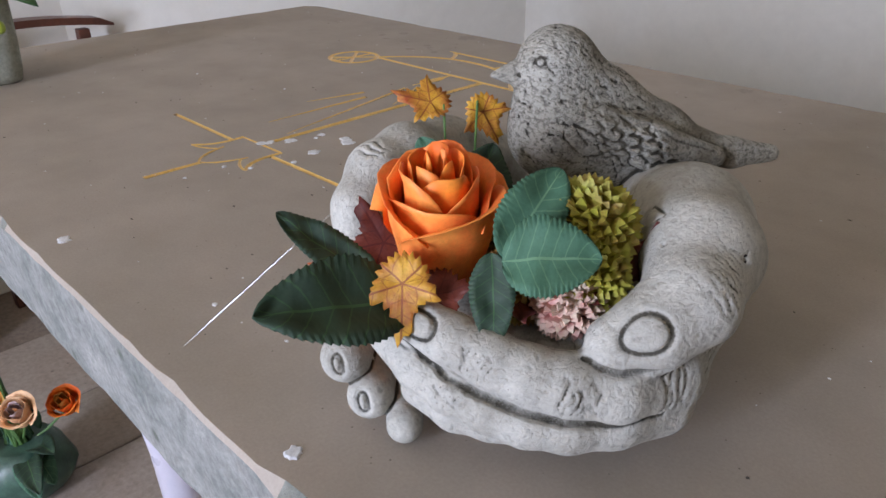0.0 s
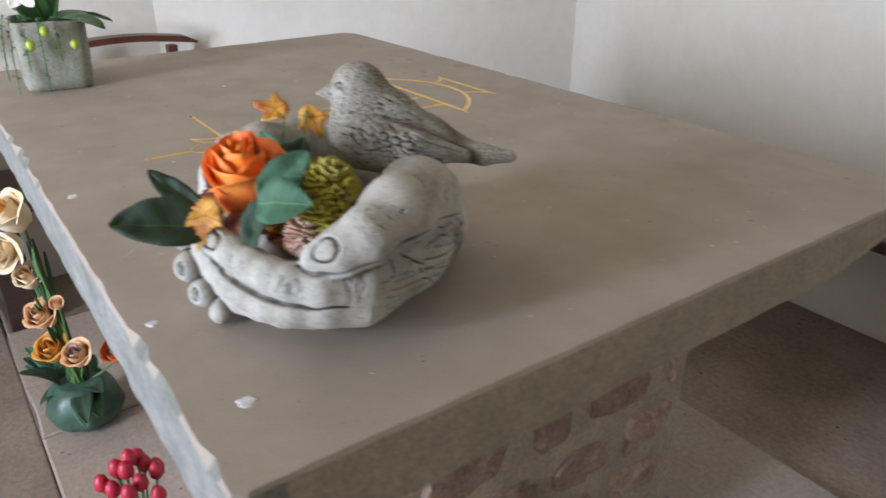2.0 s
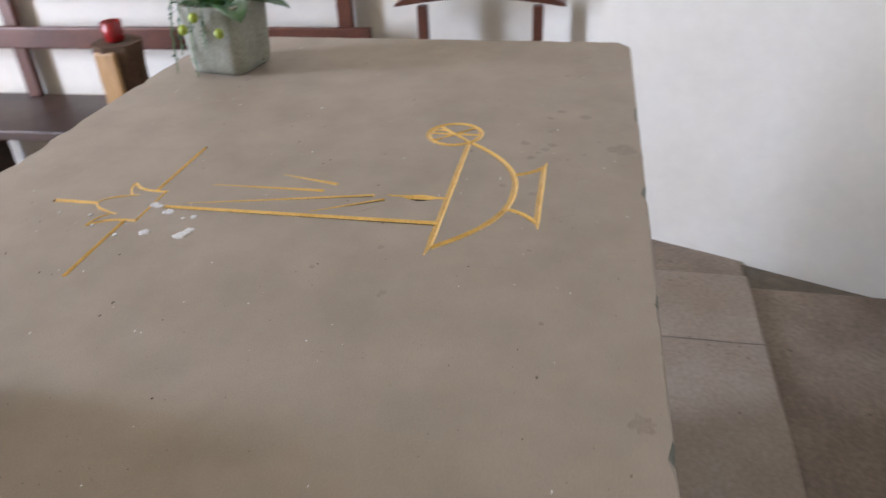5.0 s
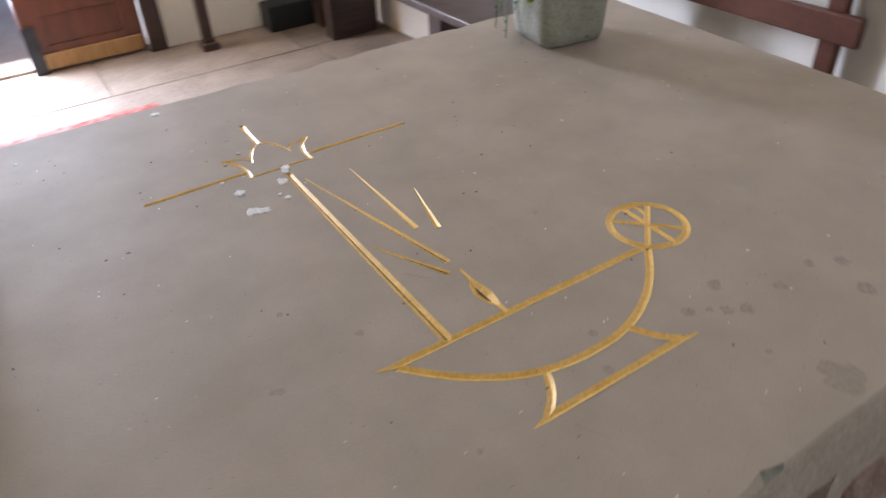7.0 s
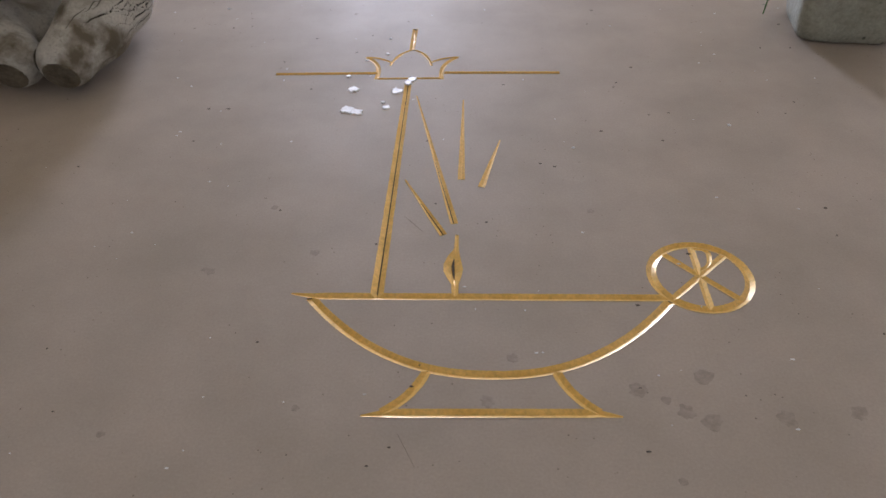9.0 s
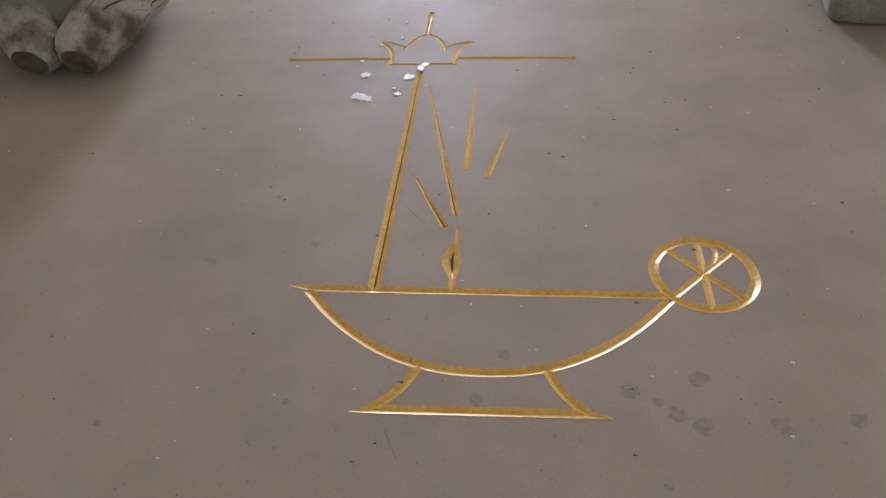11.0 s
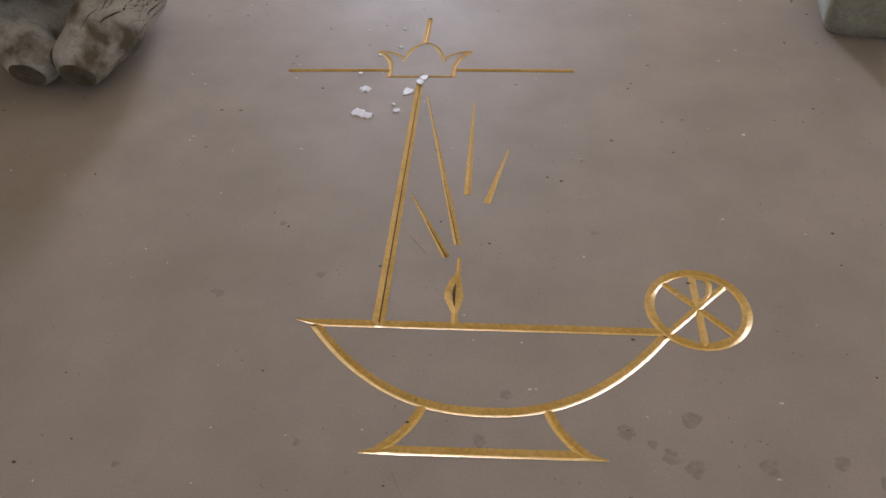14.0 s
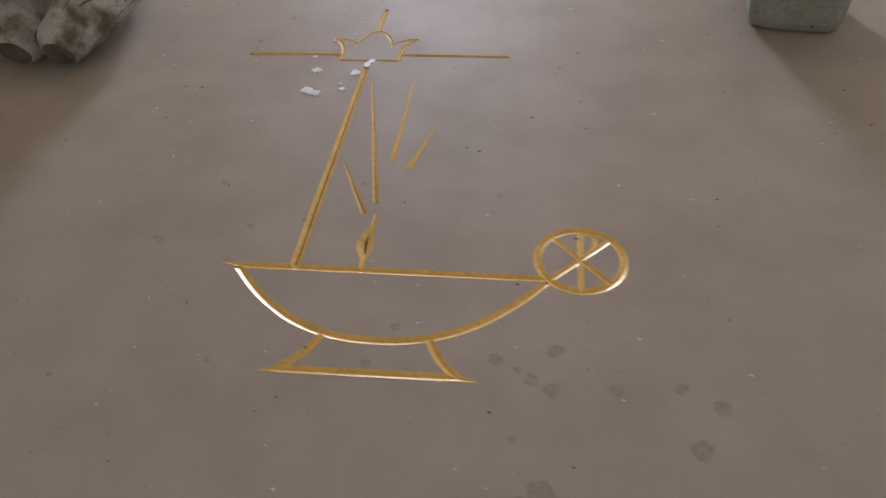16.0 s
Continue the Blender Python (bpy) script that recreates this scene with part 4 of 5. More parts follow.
limb(bird, [(-0.585, 0.484, 1.187, 0.0085), (-0.576, 0.493, 1.186, 0.0025)], 0.005)
for k, sd in ((1, (-0.69, 0.72)), (-1, (0.69, -0.72))):
    a = [(x + sd[0] * w, y + sd[1] * w, z, r) for x, y, z, w, r in ((-0.626, 0.443, 1.158, 0.0285, 0.016), (-0.652, 0.418, 1.145, 0.029, 0.0155), (-0.688, 0.386, 1.133, 0.016, 0.0075))]
    limb(bird, a, 0.003, 0.008)
    for i in range(6):
        st = [(x + sd[0] * w, y + sd[1] * w, z) for x, y, z, w in ((-0.618 - 0.004 * i, 0.450 - 0.004 * i, 1.140 + 0.007 * i, 0.044), (-0.652 - 0.003 * i, 0.418 - 0.003 * i, 1.134 + 0.0045 * i, 0.044), (-0.686, 0.388, 1.131 + 0.002 * i, 0.024))]
        carve(bird, st, 0.0023, 0.0008)
    for i in range(4):
        for j in range(5):
            q = (-0.618 - 0.0090 * i - 0.002 * j, 0.451 - 0.0090 * i - 0.002 * j, 1.176 - 0.0078 * j - 0.004 * i)
            carve(bird, [(q[0] + sd[0] * 0.042 - 0.0045 * math.cos(a_), q[1] + sd[1] * 0.042 - 0.0045 * math.cos(a_), q[2] + 0.0046 * math.sin(a_)) for a_ in (-1.5, -0.75, 0, 0.75, 1.5)], 0.0018, 0.0008)
    for i in range(4):
        carve(bird, [(-0.690 + sd[0] * 0.012, 0.383 + sd[1] * 0.012, 1.124 + 0.004 * i), (-0.718 + sd[0] * 0.008, 0.357 + sd[1] * 0.008, 1.126 + 0.003 * i)], 0.0011)
    e = (HEAD[0] + 0.0105 + sd[0] * 0.0240, HEAD[1] + 0.0105 + sd[1] * 0.0240, HEAD[2] + 0.009)
    ring = [(e[0] + 0.0052 * math.cos(a_) * 0.7, e[1] + 0.0052 * math.cos(a_) * 0.7, e[2] + 0.0034 * math.sin(a_)) for a_ in (math.tau * i / 12 for i in range(12))]
    carve(bird, [*ring, ring[0]], 0.0017, 0.0006)
rnd = random.Random(17)
for i in range(760):
    z = 1 - 2 * (i + 0.5) / 760
    a = i * 2.39996
    d = Vector((math.sqrt(1 - z * z) * math.cos(a), math.sqrt(1 - z * z) * math.sin(a), z))
    mid = Vector(HEAD).lerp(Vector(BELLY), rnd.random() ** 1.2)
    p = mid + d * 0.04
    back = Vector((-0.62, -0.62, -0.45)) + Vector([rnd.uniform(-0.3, 0.3) for _ in range(3)])
    carve(bird, [p, p + back * 0.0025, p + back * 0.005], rnd.uniform(0.0007, 0.0011), 0.0006)
body = smooth_min(body, bird, 0.003)
body = np.maximum(body, (1.0008 - AXES[2])[None, None, :])
verts, quads = extract(body.astype(np.float32))
cell = np.clip(((verts - LO) / VOX).astype(int), 0, np.array(DIMS) - 1)
is_bird = bird[cell[:, 0], cell[:, 1], cell[:, 2]] < 0.0014
me = bpy.data.meshes.new("sculpture")
me.from_pydata(verts.tolist(), [], quads.tolist())
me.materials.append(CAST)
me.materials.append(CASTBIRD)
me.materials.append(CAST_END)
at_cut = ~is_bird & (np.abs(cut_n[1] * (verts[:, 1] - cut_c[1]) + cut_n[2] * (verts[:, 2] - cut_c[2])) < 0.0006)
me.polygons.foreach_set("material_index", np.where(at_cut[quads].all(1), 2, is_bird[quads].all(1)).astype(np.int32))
me.shade_smooth()
me.update()
sculpture = tagged(new("sculpture", me), "weathered grey cast stone bowl with a bird on its rim", "sculpture")

# ---- cloth flowers in the bowl ----
posy = empty("flower_arrangement", "cloth flower arrangement with orange rose and autumn leaves in the bowl", "flowers")


def rose(parent, place, axis, size, mats, turns=16, seed=0, label="", slim=1.0):
    """A half-open rose: cupped petals wound round a bud, each with a rolled lip."""
    m0 = orient(place, axis, (0.2, 0.3, 1) if abs(Vector(axis).normalized().z) < 0.9 else (1, 0, 0), size)
    rnd_ = random.Random(seed)
    head = new("rose")
    head.parent = parent
    if label:
        tagged(head, label)
    for i in range(turns):
        t = i / (turns - 1)
        a0 = i * 2.39996 + rnd_.uniform(-0.2, 0.2)
        r_low, r_mid, r_top = 0.08 + 0.20 * t, 0.11 + 0.33 * t, 0.035 + 0.37 * t ** 0.9
        h_top = 0.98 - 0.06 * t - 0.34 * max(0.0, t - 0.45) ** 1.2 + rnd_.uniform(-0.03, 0.03)
        lip = 0.012 + 0.05 * t + 0.13 * max(0.0, t - 0.6) / 0.4
        half = 1.25 + 0.25 * t
        bm = bmesh.new()
        nu, nv = 12, 9
        both = []
        for off in (0.0, 0.008):
            rows = []
            for v_ in range(nv):
                v = v_ / (nv - 1)
                row = []
                for u_ in range(nu):
                    u = u_ / (nu - 1) * 2 - 1
                    spread = half * (0.55 + 0.45 * math.sin(min(v * 1.25, 1) * math.pi / 2))
                    edge = 1 - 0.26 * abs(u) ** 3 * v
                    a = a0 + u * spread
                    r = (1 - v) ** 2 * r_low + 2 * v * (1 - v) * (r_mid * 1.22) + v * v * r_top
                    if v > 0.8:
                        r += lip * ((v - 0.8) / 0.2) ** 1.6
                    r += (0.02 + 0.07 * t * v) * noise.noise(Vector((u * 2.2, v * 2.2, i + seed * 7))) + off
                    z = h_top * v * edge - (0.05 * t * ((v - 0.85) / 0.15) if v > 0.85 else 0)
                    row.append(bm.verts.new(m0 @ Vector((z, slim * r * math.cos(a), slim * r * math.sin(a)))))
                rows.append(row)
            both.append(rows)
            for r0, r1 in zip(rows, rows[1:]):
                for k in range(nu - 1):
                    bm.faces.new((r0[k], r0[k + 1], r1[k + 1], r1[k]))
        for k in range(nu - 1):
            bm.faces.new((both[0][-1][k], both[0][-1][k + 1], both[1][-1][k + 1], both[1][-1][k]))
        bmesh.ops.recalc_face_normals(bm, faces=bm.faces)
        part("petal", bm, mats[min(len(mats) - 1, int(t * len(mats)))] if i % 4 else mats[-1], head, smooth=True)
    part("calyx", tube([m0 @ Vector((-0.12, 0, 0)), m0 @ Vector((0.0, 0, 0)), m0 @ Vector((0.12, 0, 0))], [0.05 * size, 0.13 * size, 0.17 * size], 10), STEM, head)
    return head


rose(posy, (-0.606, 0.604, 1.084), (-0.16, 0.17, 0.95), 0.099, [PETAL, PETAL, PETAL_PALE, PETAL_PALE], 17, 3, "orange half-open cloth rose", 0.71)


def leaf(name, base_, tip, width, mat, up, parent=None, curl=0.25, fold=0.35, teeth=20, seed=0):
    d = Vector(tip) - Vector(base_)
    m = orient(base_, d, up, d.length)
    return part(name, sheet(serrate(width / d.length, teeth, 0.085), 82, m, 0.007, curl, fold, 0.06, seed), mat, parent or posy, smooth=True)


leaf("rose_leaf", (-0.632, 0.655, 1.102), (-0.607, 0.735, 1.119), 0.0265, LEAF_DARK, (-0.4, 0.5, 0.8), seed=1, curl=-0.1)
leaf("rose_leaf", (-0.600, 0.650, 1.100), (-0.545, 0.680, 1.132), 0.013, LEAF_DARK, (-0.7, 0.2, 0.7), seed=2)
leaf("rose_leaf", (-0.672, 0.622, 1.132), (-0.672, 0.574, 1.170), 0.0185, LEAF_GREEN, (-0.6, 0.70, 0.45), seed=3, curl=-0.12)
leaf("rose_leaf", (-0.676, 0.628, 1.134), (-0.718, 0.600, 1.142), 0.0225, LEAF_GREEN, (-0.25, 0.75, 0.65), seed=4, curl=-0.25)
leaf("rose_leaf", (-0.664, 0.622, 1.132), (-0.684, 0.640, 1.090), 0.013, LEAF_DARK, (-0.5, 0.8, 0.3), seed=5)
leaf("rose_leaf", (-0.605, 0.585, 1.105), (-0.585, 0.535, 1.148), 0.023, LEAF_DARK, (-0.6, 0.5, 0.5), seed=6)
leaf("rose_leaf", (-0.600, 0.570, 1.100), (-0.545, 0.560, 1.150), 0.020, LEAF_GREEN, (-0.2, 0.6, 0.7), seed=7)


def maple(tip_place, forward, up, size, mat, seed, parent=None, stem_from=None):
    m = orient(tip_place, forward, up, size)
    ob = part("maple_leaf", maple_outline(bmesh.new(), m, seed), mat, parent or posy, smooth=True)
    if stem_from:
        part("leaf_stem", tube([stem_from, tip_place], 0.0009, 6), STEM, parent or posy)
    return ob


maple((-0.541, 0.536, 1.170), (0.75, 0.70, 0.20), (-0.55, 0.45, 0.75), 0.027, MAPLE, 1, stem_from=(-0.575, 0.565, 1.09))
maple((-0.556, 0.518, 1.172), (-0.25, -0.30, -0.75), (-0.7, 0.65, 0.3), 0.026, MAPLE, 2, stem_from=(-0.590, 0.560, 1.09))
maple((-0.630, 0.656, 1.126), (-0.30, 0.30, -0.62), (-0.4, 0.75, 0.45), 0.032, MAPLE, 3)
maple((-0.582, 0.652, 1.098), (0.5, 0.4, 0.1), (-0.4, 0.5, 0.7), 0.022, MAPLE, 4)
maple((-0.585, 0.625, 1.100), (0.3, 0.1, 0.5), (-0.6, 0.6, 0.4), 0.032, MAPLE_RED, 5)
maple((-0.672, 0.585, 1.100), (-0.6, 0.1, 0.12), (-0.1, 0.3, 0.95), 0.034, MAPLE_RED, 6)
maple((-0.706, 0.556, 1.092), (-0.30, -0.30, 0.85), (-0.5, 0.8, 0.3), 0.044, MAPLE_RED, 7)
maple((-0.655, 0.598, 1.100), (-0.5, 0.35, 0.0), (-0.1, 0.2, 0.95), 0.034, MAPLE_RED, 8)
maple((-0.634, 0.638, 1.110), (-0.55, 0.25, -0.25), (-0.4, 0.7, 0.5), 0.030, MAPLE_RED, 10)
maple((-0.690, 0.570, 1.098), (-0.3, 0.5, 0.05), (-0.2, 0.2, 0.95), 0.030, MAPLE_RED, 9)


def bud_ball(place, r, mat, count, seed):
    """A round flower head of many small pointed bracts."""
    bm = bmesh.new()
    rnd_ = random.Random(seed)
    bmesh.ops.create_icosphere(bm, subdivisions=2, radius=r * 0.74, matrix=Matrix.Translation(place))
    for i in range(count):
        z = 1 - 2 * (i + 0.5) / count
        a = i * 2.39996
        d = Vector((math.sqrt(1 - z * z) * math.cos(a), math.sqrt(1 - z * z) * math.sin(a), z))
        d = (d + Vector([rnd_.uniform(-0.12, 0.12) for _ in range(3)])).normalized()
        s_ = d.orthogonal().normalized()
        t_ = d.cross(s_)
        b = Vector(place) + d * r * 0.62
        mid = Vector(place) + d * r * 0.90
        tip = bm.verts.new(Vector(place) + d * r * rnd_.uniform(1.0, 1.10))
        w = r * 0.13
        low = [bm.verts.new(b + (s_ * c + t_ * s2) * w * 0.7) for c, s2 in ((1, 0), (-0.5, 0.87), (-0.5, -0.87))]
        top = [bm.verts.new(mid + (s_ * c + t_ * s2) * w) for c, s2 in ((1, 0), (-0.5, 0.87), (-0.5, -0.87))]
        for k in range(3):
            bm.faces.new((low[k], low[(k + 1) % 3], top[(k + 1) % 3], top[k]))
            bm.faces.new((top[k], top[(k + 1) % 3], tip))
    return part("flower_head", bm, mat, posy, "round spiky flower head")


bud_ball((-0.684, 0.565, 1.134), 0.030, SPIKE, 330, 1)
bud_ball((-0.694, 0.577, 1.113), 0.026, SPIKE, 300, 2)
bud_ball((-0.694, 0.592, 1.102), 0.022, SPIKE_PINK, 280, 3)
bud_ball((-0.660, 0.592, 1.100), 0.025, SPIKE_RED, 300, 4)
bud_ball((-0.620, 0.560, 1.108), 0.022, SPIKE_RED, 280, 5)

part("plastic_strand", tube([(-0.512, 0.590, 1.115), (-0.486, 0.630, 1.077), (-0.445, 0.694, 1.013), (-0.437, 0.706, 1.0005)], [0.0003, 0.0004, 0.0004, 0.0002], 6), CLEAR, posy, "thin clear plastic strand hanging out")

# ---- concrete pot with an orchid ----
PX, PY = 0.524, 0.580
pot = tagged(mesh_object("plant_pot", lathe([(0.056, 0.0), (0.062, 0.003), (0.066, 0.02), (0.069, 0.07), (0.071, 0.135), (0.071, 0.140), (0.062, 0.140), (0.060, 0.12)], 48, (PX, PY, TOP), 0.02, 0.85), CONCRETE, True), "rough grey concrete plant pot standing on the altar slab", "plant pot")
pot.data.transform(Matrix.Translation((PX, PY, 0)) @ pose(0, 0, 0, 0, 0, -8) @ Matrix.Translation((-PX, -PY, 0)))
orchid = empty("orchid", "white cloth orchid with broad leaves and trailing beads in the pot", "plant", (PX, PY, TOP + 0.12))
orchid_at = Matrix.Translation((-PX, -PY, -TOP - 0.12))


def oleaf(b, t, w, up, mat=LEAF_GREEN, seed=0, curl=-0.5):
    d = Vector(t) - Vector(b)
    m = orchid_at @ orient(b, d, up, d.length)
    part("leaf", sheet(lambda u: max(0.003, w / d.length * math.sin(math.pi * min(1, 0.08 + 0.92 * u)) ** 0.6), 16, m, 0.008, curl, 0.25, 0.04, seed), mat, orchid, smooth=True)


PLANT = material("orchid_leaf", (0.055, 0.15, 0.045), 0.4, second=(0.04, 0.11, 0.035), scale=30, fine=300, mix=0.3, bump=0.1)
oleaf((PX, PY, 1.125), (PX - 0.10, PY - 0.085, 1.155), 0.034, (0, 0, 1), PLANT, 1)
oleaf((PX, PY, 1.125), (PX + 0.03, PY - 0.13, 1.150), 0.036, (0, 0, 1), PLANT, 2)
oleaf((PX, PY, 1.125), (PX - 0.03, PY + 0.05, 1.23), 0.034, (-1, 0, 0.3), PLANT, 3)
oleaf((PX, PY, 1.125), (PX + 0.10, PY + 0.03, 1.17), 0.034, (0, 0, 1), PLANT, 4)
oleaf((PX, PY, 1.125), (PX + 0.02, PY - 0.02, 1.25), 0.030, (-1, 0.5, 0.2), PLANT, 5)
part("stem", tube([orchid_at @ Vector(q) for q in ((PX, PY, 1.11), (PX - 0.02, PY + 0.03, 1.22), (PX - 0.06, PY + 0.07, 1.27), (PX - 0.08, PY + 0.09, 1.23))], 0.0025, 6), STEM, orchid)
for i, (c, face) in enumerate((((PX - 0.075, PY + 0.045, 1.20), (-0.85, 0.3, 0.15)), ((PX - 0.03, PY + 0.09, 1.245), (-0.6, 0.6, 0.2)))):
    bloom = new("orchid_flower")
    bloom.parent = orchid
    f = Vector(face).normalized()
    s_ = f.cross(Vector((0, 0, 1))).normalized()
    u_ = s_.cross(f)
    for k in range(5):
        a = math.radians(90 + 72 * k)
        d = (s_ * math.cos(a) + u_ * math.sin(a)) + f * 0.12
        m = orchid_at @ orient(c, d, f, 0.036)
        part("petal", sheet(lambda u: max(0.01, 0.36 * math.sin(math.pi * min(1, 0.1 + 0.88 * u)) ** 0.7), 10, m, 0.012, 0.2, 0.2, 0.05, k + i * 9), WHITE_PETAL, bloom, smooth=True)
    lipb = bmesh.new()
    bmesh.ops.create_icosphere(lipb, subdivisions=2, radius=0.008, matrix=orchid_at @ Matrix.Translation(Vector(c) + f * 0.006 - u_ * 0.006))
    part("lip", lipb, AMBER, bloom, "amber lip", True)
rnd = random.Random(8)
for i, (dx, dy, drop) in enumerate(((-0.085, 0.030, 0.145), (-0.080, 0.055, 0.10), (-0.088, 0.0, 0.085), (-0.070, 0.080, 0.15), (-0.05, 0.09, 0.12))):
    pts = [Vector((PX + dx * 0.6, PY + dy * 0.6, 1.145)), Vector((PX + dx * 0.95, PY + dy * 0.95, 1.150)), Vector((PX + dx * 1.05, PY + dy * 1.05, 1.145 - drop * 0.4)), Vector((PX + dx * 1.12, PY + dy * 1.1, max(1.006, 1.150 - drop)))]
    strand = part("strand", tube([orchid_at @ q for q in pts], 0.0012, 5), STEM, orchid, "thin trailing green strand")
    bb = bmesh.new()
    for k in range(26):
        t = rnd.random() * 2.9
        j = min(2, int(t))
        p = pts[j].lerp(pts[j + 1], t - j)
        d = Vector((rnd.uniform(-1, 1), rnd.uniform(-1, 1), rnd.uniform(-0.6, 0.6))).normalized()
        m = orchid_at @ orient(p, d, (0, 0, 1), rnd.uniform(0.007, 0.012))
        vs = [bb.verts.new(m @ Vector(q)) for q in ((0, 0, 0), (0.5, 0.28, 0.06), (1, 0, 0), (0.5, -0.28, 0.06), (0.5, 0, -0.06))]
        for q in ((0, 1, 3), (1, 2, 3), (0, 4, 1), (1, 4, 2), (2, 4, 3), (3, 4, 0)):
            bb.faces.new([vs[x] for x in q])
    tagged(part("leaflets", bb, LEAF_GREEN, strand), kind="stuff")
for i, q in enumerate(((-0.088, 0.020, 1.125), (-0.090, -0.03, 1.095), (-0.085, 0.050, 1.100))):
    b = bmesh.new()
    bmesh.ops.create_icosphere(b, subdivisions=2, radius=0.0095, matrix=orchid_at @ Matrix.Translation((PX + q[0], PY + q[1], q[2])) @ Matrix.Diagonal((1, 1, 1.15, 1)))
    part("bead", b, BEAD, orchid, "lime green berry", True)


# ---- bench, chair and things along the walls ----
def bench(name, label, length, depth, height, back=True, mat=DARKWOOD):
    """A plank bench: x along it, its back at y = 0, its front at y = depth."""
    b = empty(name, label, "bench")
    part("seat", box((0, 0.005, height - 0.04), (length, depth, height), 0.006), mat, b)
    for x in (0.12, 1.72, length - 0.12):
        part("leg", box((x - 0.05, 0.06, 0.0), (x + 0.05, depth - 0.05, height - 0.0405), 0.004), mat, b)
    if back:
        for x in (0.10, length / 2, length - 0.10):
            part("post", box((x - 0.028, 0.012, height), (x + 0.028, 0.048, 1.0), 0.004), REDWOOD, b)
        for z in (0.685, 0.90):
            part("back_rail", box((0, 0.049, z), (length, 0.075, z + 0.085), 0.006), REDWOOD, b, "reddish-brown back rail")
    return b


south = bench("bench", "long dark wooden bench along the white wall", 2.05, 0.385, 0.508, back=False)
south.matrix_world = pose(-0.83, S_Y + 0.015, FL)
along = (Vector(NE) - Vector(C2)).normalized()
yaw = math.degrees(math.atan2(along.y, along.x))
east = bench("bench", "dark wooden bench with reddish back rails by the wall", 2.95, 0.40, 0.475)
start = Vector(C2) + along * 0.60
east.matrix_world = Matrix.Translation((start.x - 0.02, start.y, FL)) @ pose(0, 0, 0, 0, 0, yaw)


def chair():
    """A plain chair: back at y = 0, seat towards +y, 0.44 wide along x."""
    c = empty("chair", "reddish-brown wooden chair with an arched top rail", "chair")
    for x in (0.0, 0.40):
        part("back_post", box((x, 0, 0), (x + 0.036, 0.036, 0.86), 0.004), REDWOOD, c)
        part("leg", box((x, 0.36, 0), (x + 0.036, 0.396, 0.44), 0.004), REDWOOD, c)
    part("seat", box((-0.01, 0.037, 0.4405), (0.446, 0.41, 0.468), 0.008), REDWOOD, c)
    part("lower_rail", box((0.0365, 0.006, 0.66), (0.3995, 0.03, 0.70), 0.003), REDWOOD, c)
    bm = bmesh.new()
    cols = []
    for i in range(15):
        u = i / 14
        x = -0.075 + 0.586 * u
        arch = 0.028 * math.sin(math.pi * u)
        dz = 0.022 if 0 < i < 14 else 0.008
        cols.append([bm.verts.new((x, y, 0.861 + z * 1.0 + arch)) for y, z in ((-0.012, 0), (0.05, 0), (0.05, dz), (-0.012, dz))])
    for a, b in zip(cols, cols[1:]):
        for k in range(4):
            bm.faces.new((a[k], a[(k + 1) % 4], b[(k + 1) % 4], b[k]))
    bm.faces.new(cols[0])
    bm.faces.new(cols[-1][::-1])
    bmesh.ops.recalc_face_normals(bm, faces=bm.faces)
    part("top_rail", bm, REDWOOD, c, "arched dark top rail")
    return c


ch = chair()
ch.matrix_world = Matrix.Translation((1.60, 0.43, FL)) @ pose(0, 0, 0, 0, 0, -90 + (yaw - 90))

# log stool on the bench with a small red candle glass
lx, ly = 1.42, 1.50
log = empty("log_pedestal", "split log pedestal with bark standing on the bench", "log", (lx, ly, 0.475))
prof = [(0.085, 0.0), (0.080, 0.06), (0.078, 0.16), (0.082, 0.26), (0.084, 0.30)]
BARK = material("tree_bark", (0.12, 0.065, 0.035), 0.9, second=(0.06, 0.035, 0.02), scale=18, fine=90, mix=0.9, bump=1.0, bump_dist=0.006)
part("bark", lathe(prof, 22, (0, 0, 0), 0.18), BARK, log)
part("cut_face", box((-0.090, -0.042, 0.03), (-0.070, 0.042, 0.285), 0.01), PALE_LIT_WOOD, log, "pale split wood face")
RED_GLASS = material("red_glass", (0.30, 0.015, 0.015), 0.15, scale=20, fine=100, bump=0)
tagged(mesh_object("candle_glass", lathe([(0.028, 0), (0.034, 0.01), (0.036, 0.07), (0.033, 0.072), (0.030, 0.02)], 20, (lx, ly, 0.7755)), RED_GLASS, True), "small red candle glass on the log pedestal", "candle glass")


# ---- north end: double door, mats and furniture ----
def door_leaf(label, width, mat=DOORWOOD):
    """A panelled leaf: x from the hinge, y its thickness, with a kick board and iron corners."""
    d = empty("door_1", label, "door", kind="structure")
    h = 2.52
    part("panel", box((0.06, 0.012, 0.12), (width - 0.06, 0.034, h - 0.06)), mat, d)
    for lo, hi in (((0, 0, 0.012), (0.10, 0.046, h)), ((width - 0.10, 0, 0.012), (width, 0.046, h))):
        part("stile", box(lo, hi, 0.003), mat, d)
    for z in (0.012, 0.30, 1.02, h - 0.12):
        part("rail", box((0.1005, 0, z), (width - 0.1005, 0.046, z + (0.13 if z < 0.1 else 0.11)), 0.003), mat, d)
    part("kick_board", box((0.02, -0.016, 0.02), (width - 0.02, -0.0005, 0.105), 0.004), PALE_LIT_WOOD, d, "worn orange kick board")
    part("corner_iron", box((width - 0.062, -0.0195, 0.0), (width + 0.006, -0.0165, 0.26), 0.001), IRON, d, "dark iron corner plate")
    part("handle", tube([(width - 0.06, -0.02, 1.0), (width - 0.06, -0.06, 1.0), (width - 0.15, -0.06, 1.0)], 0.009, 8), IRON, d, "iron handle")
    return d


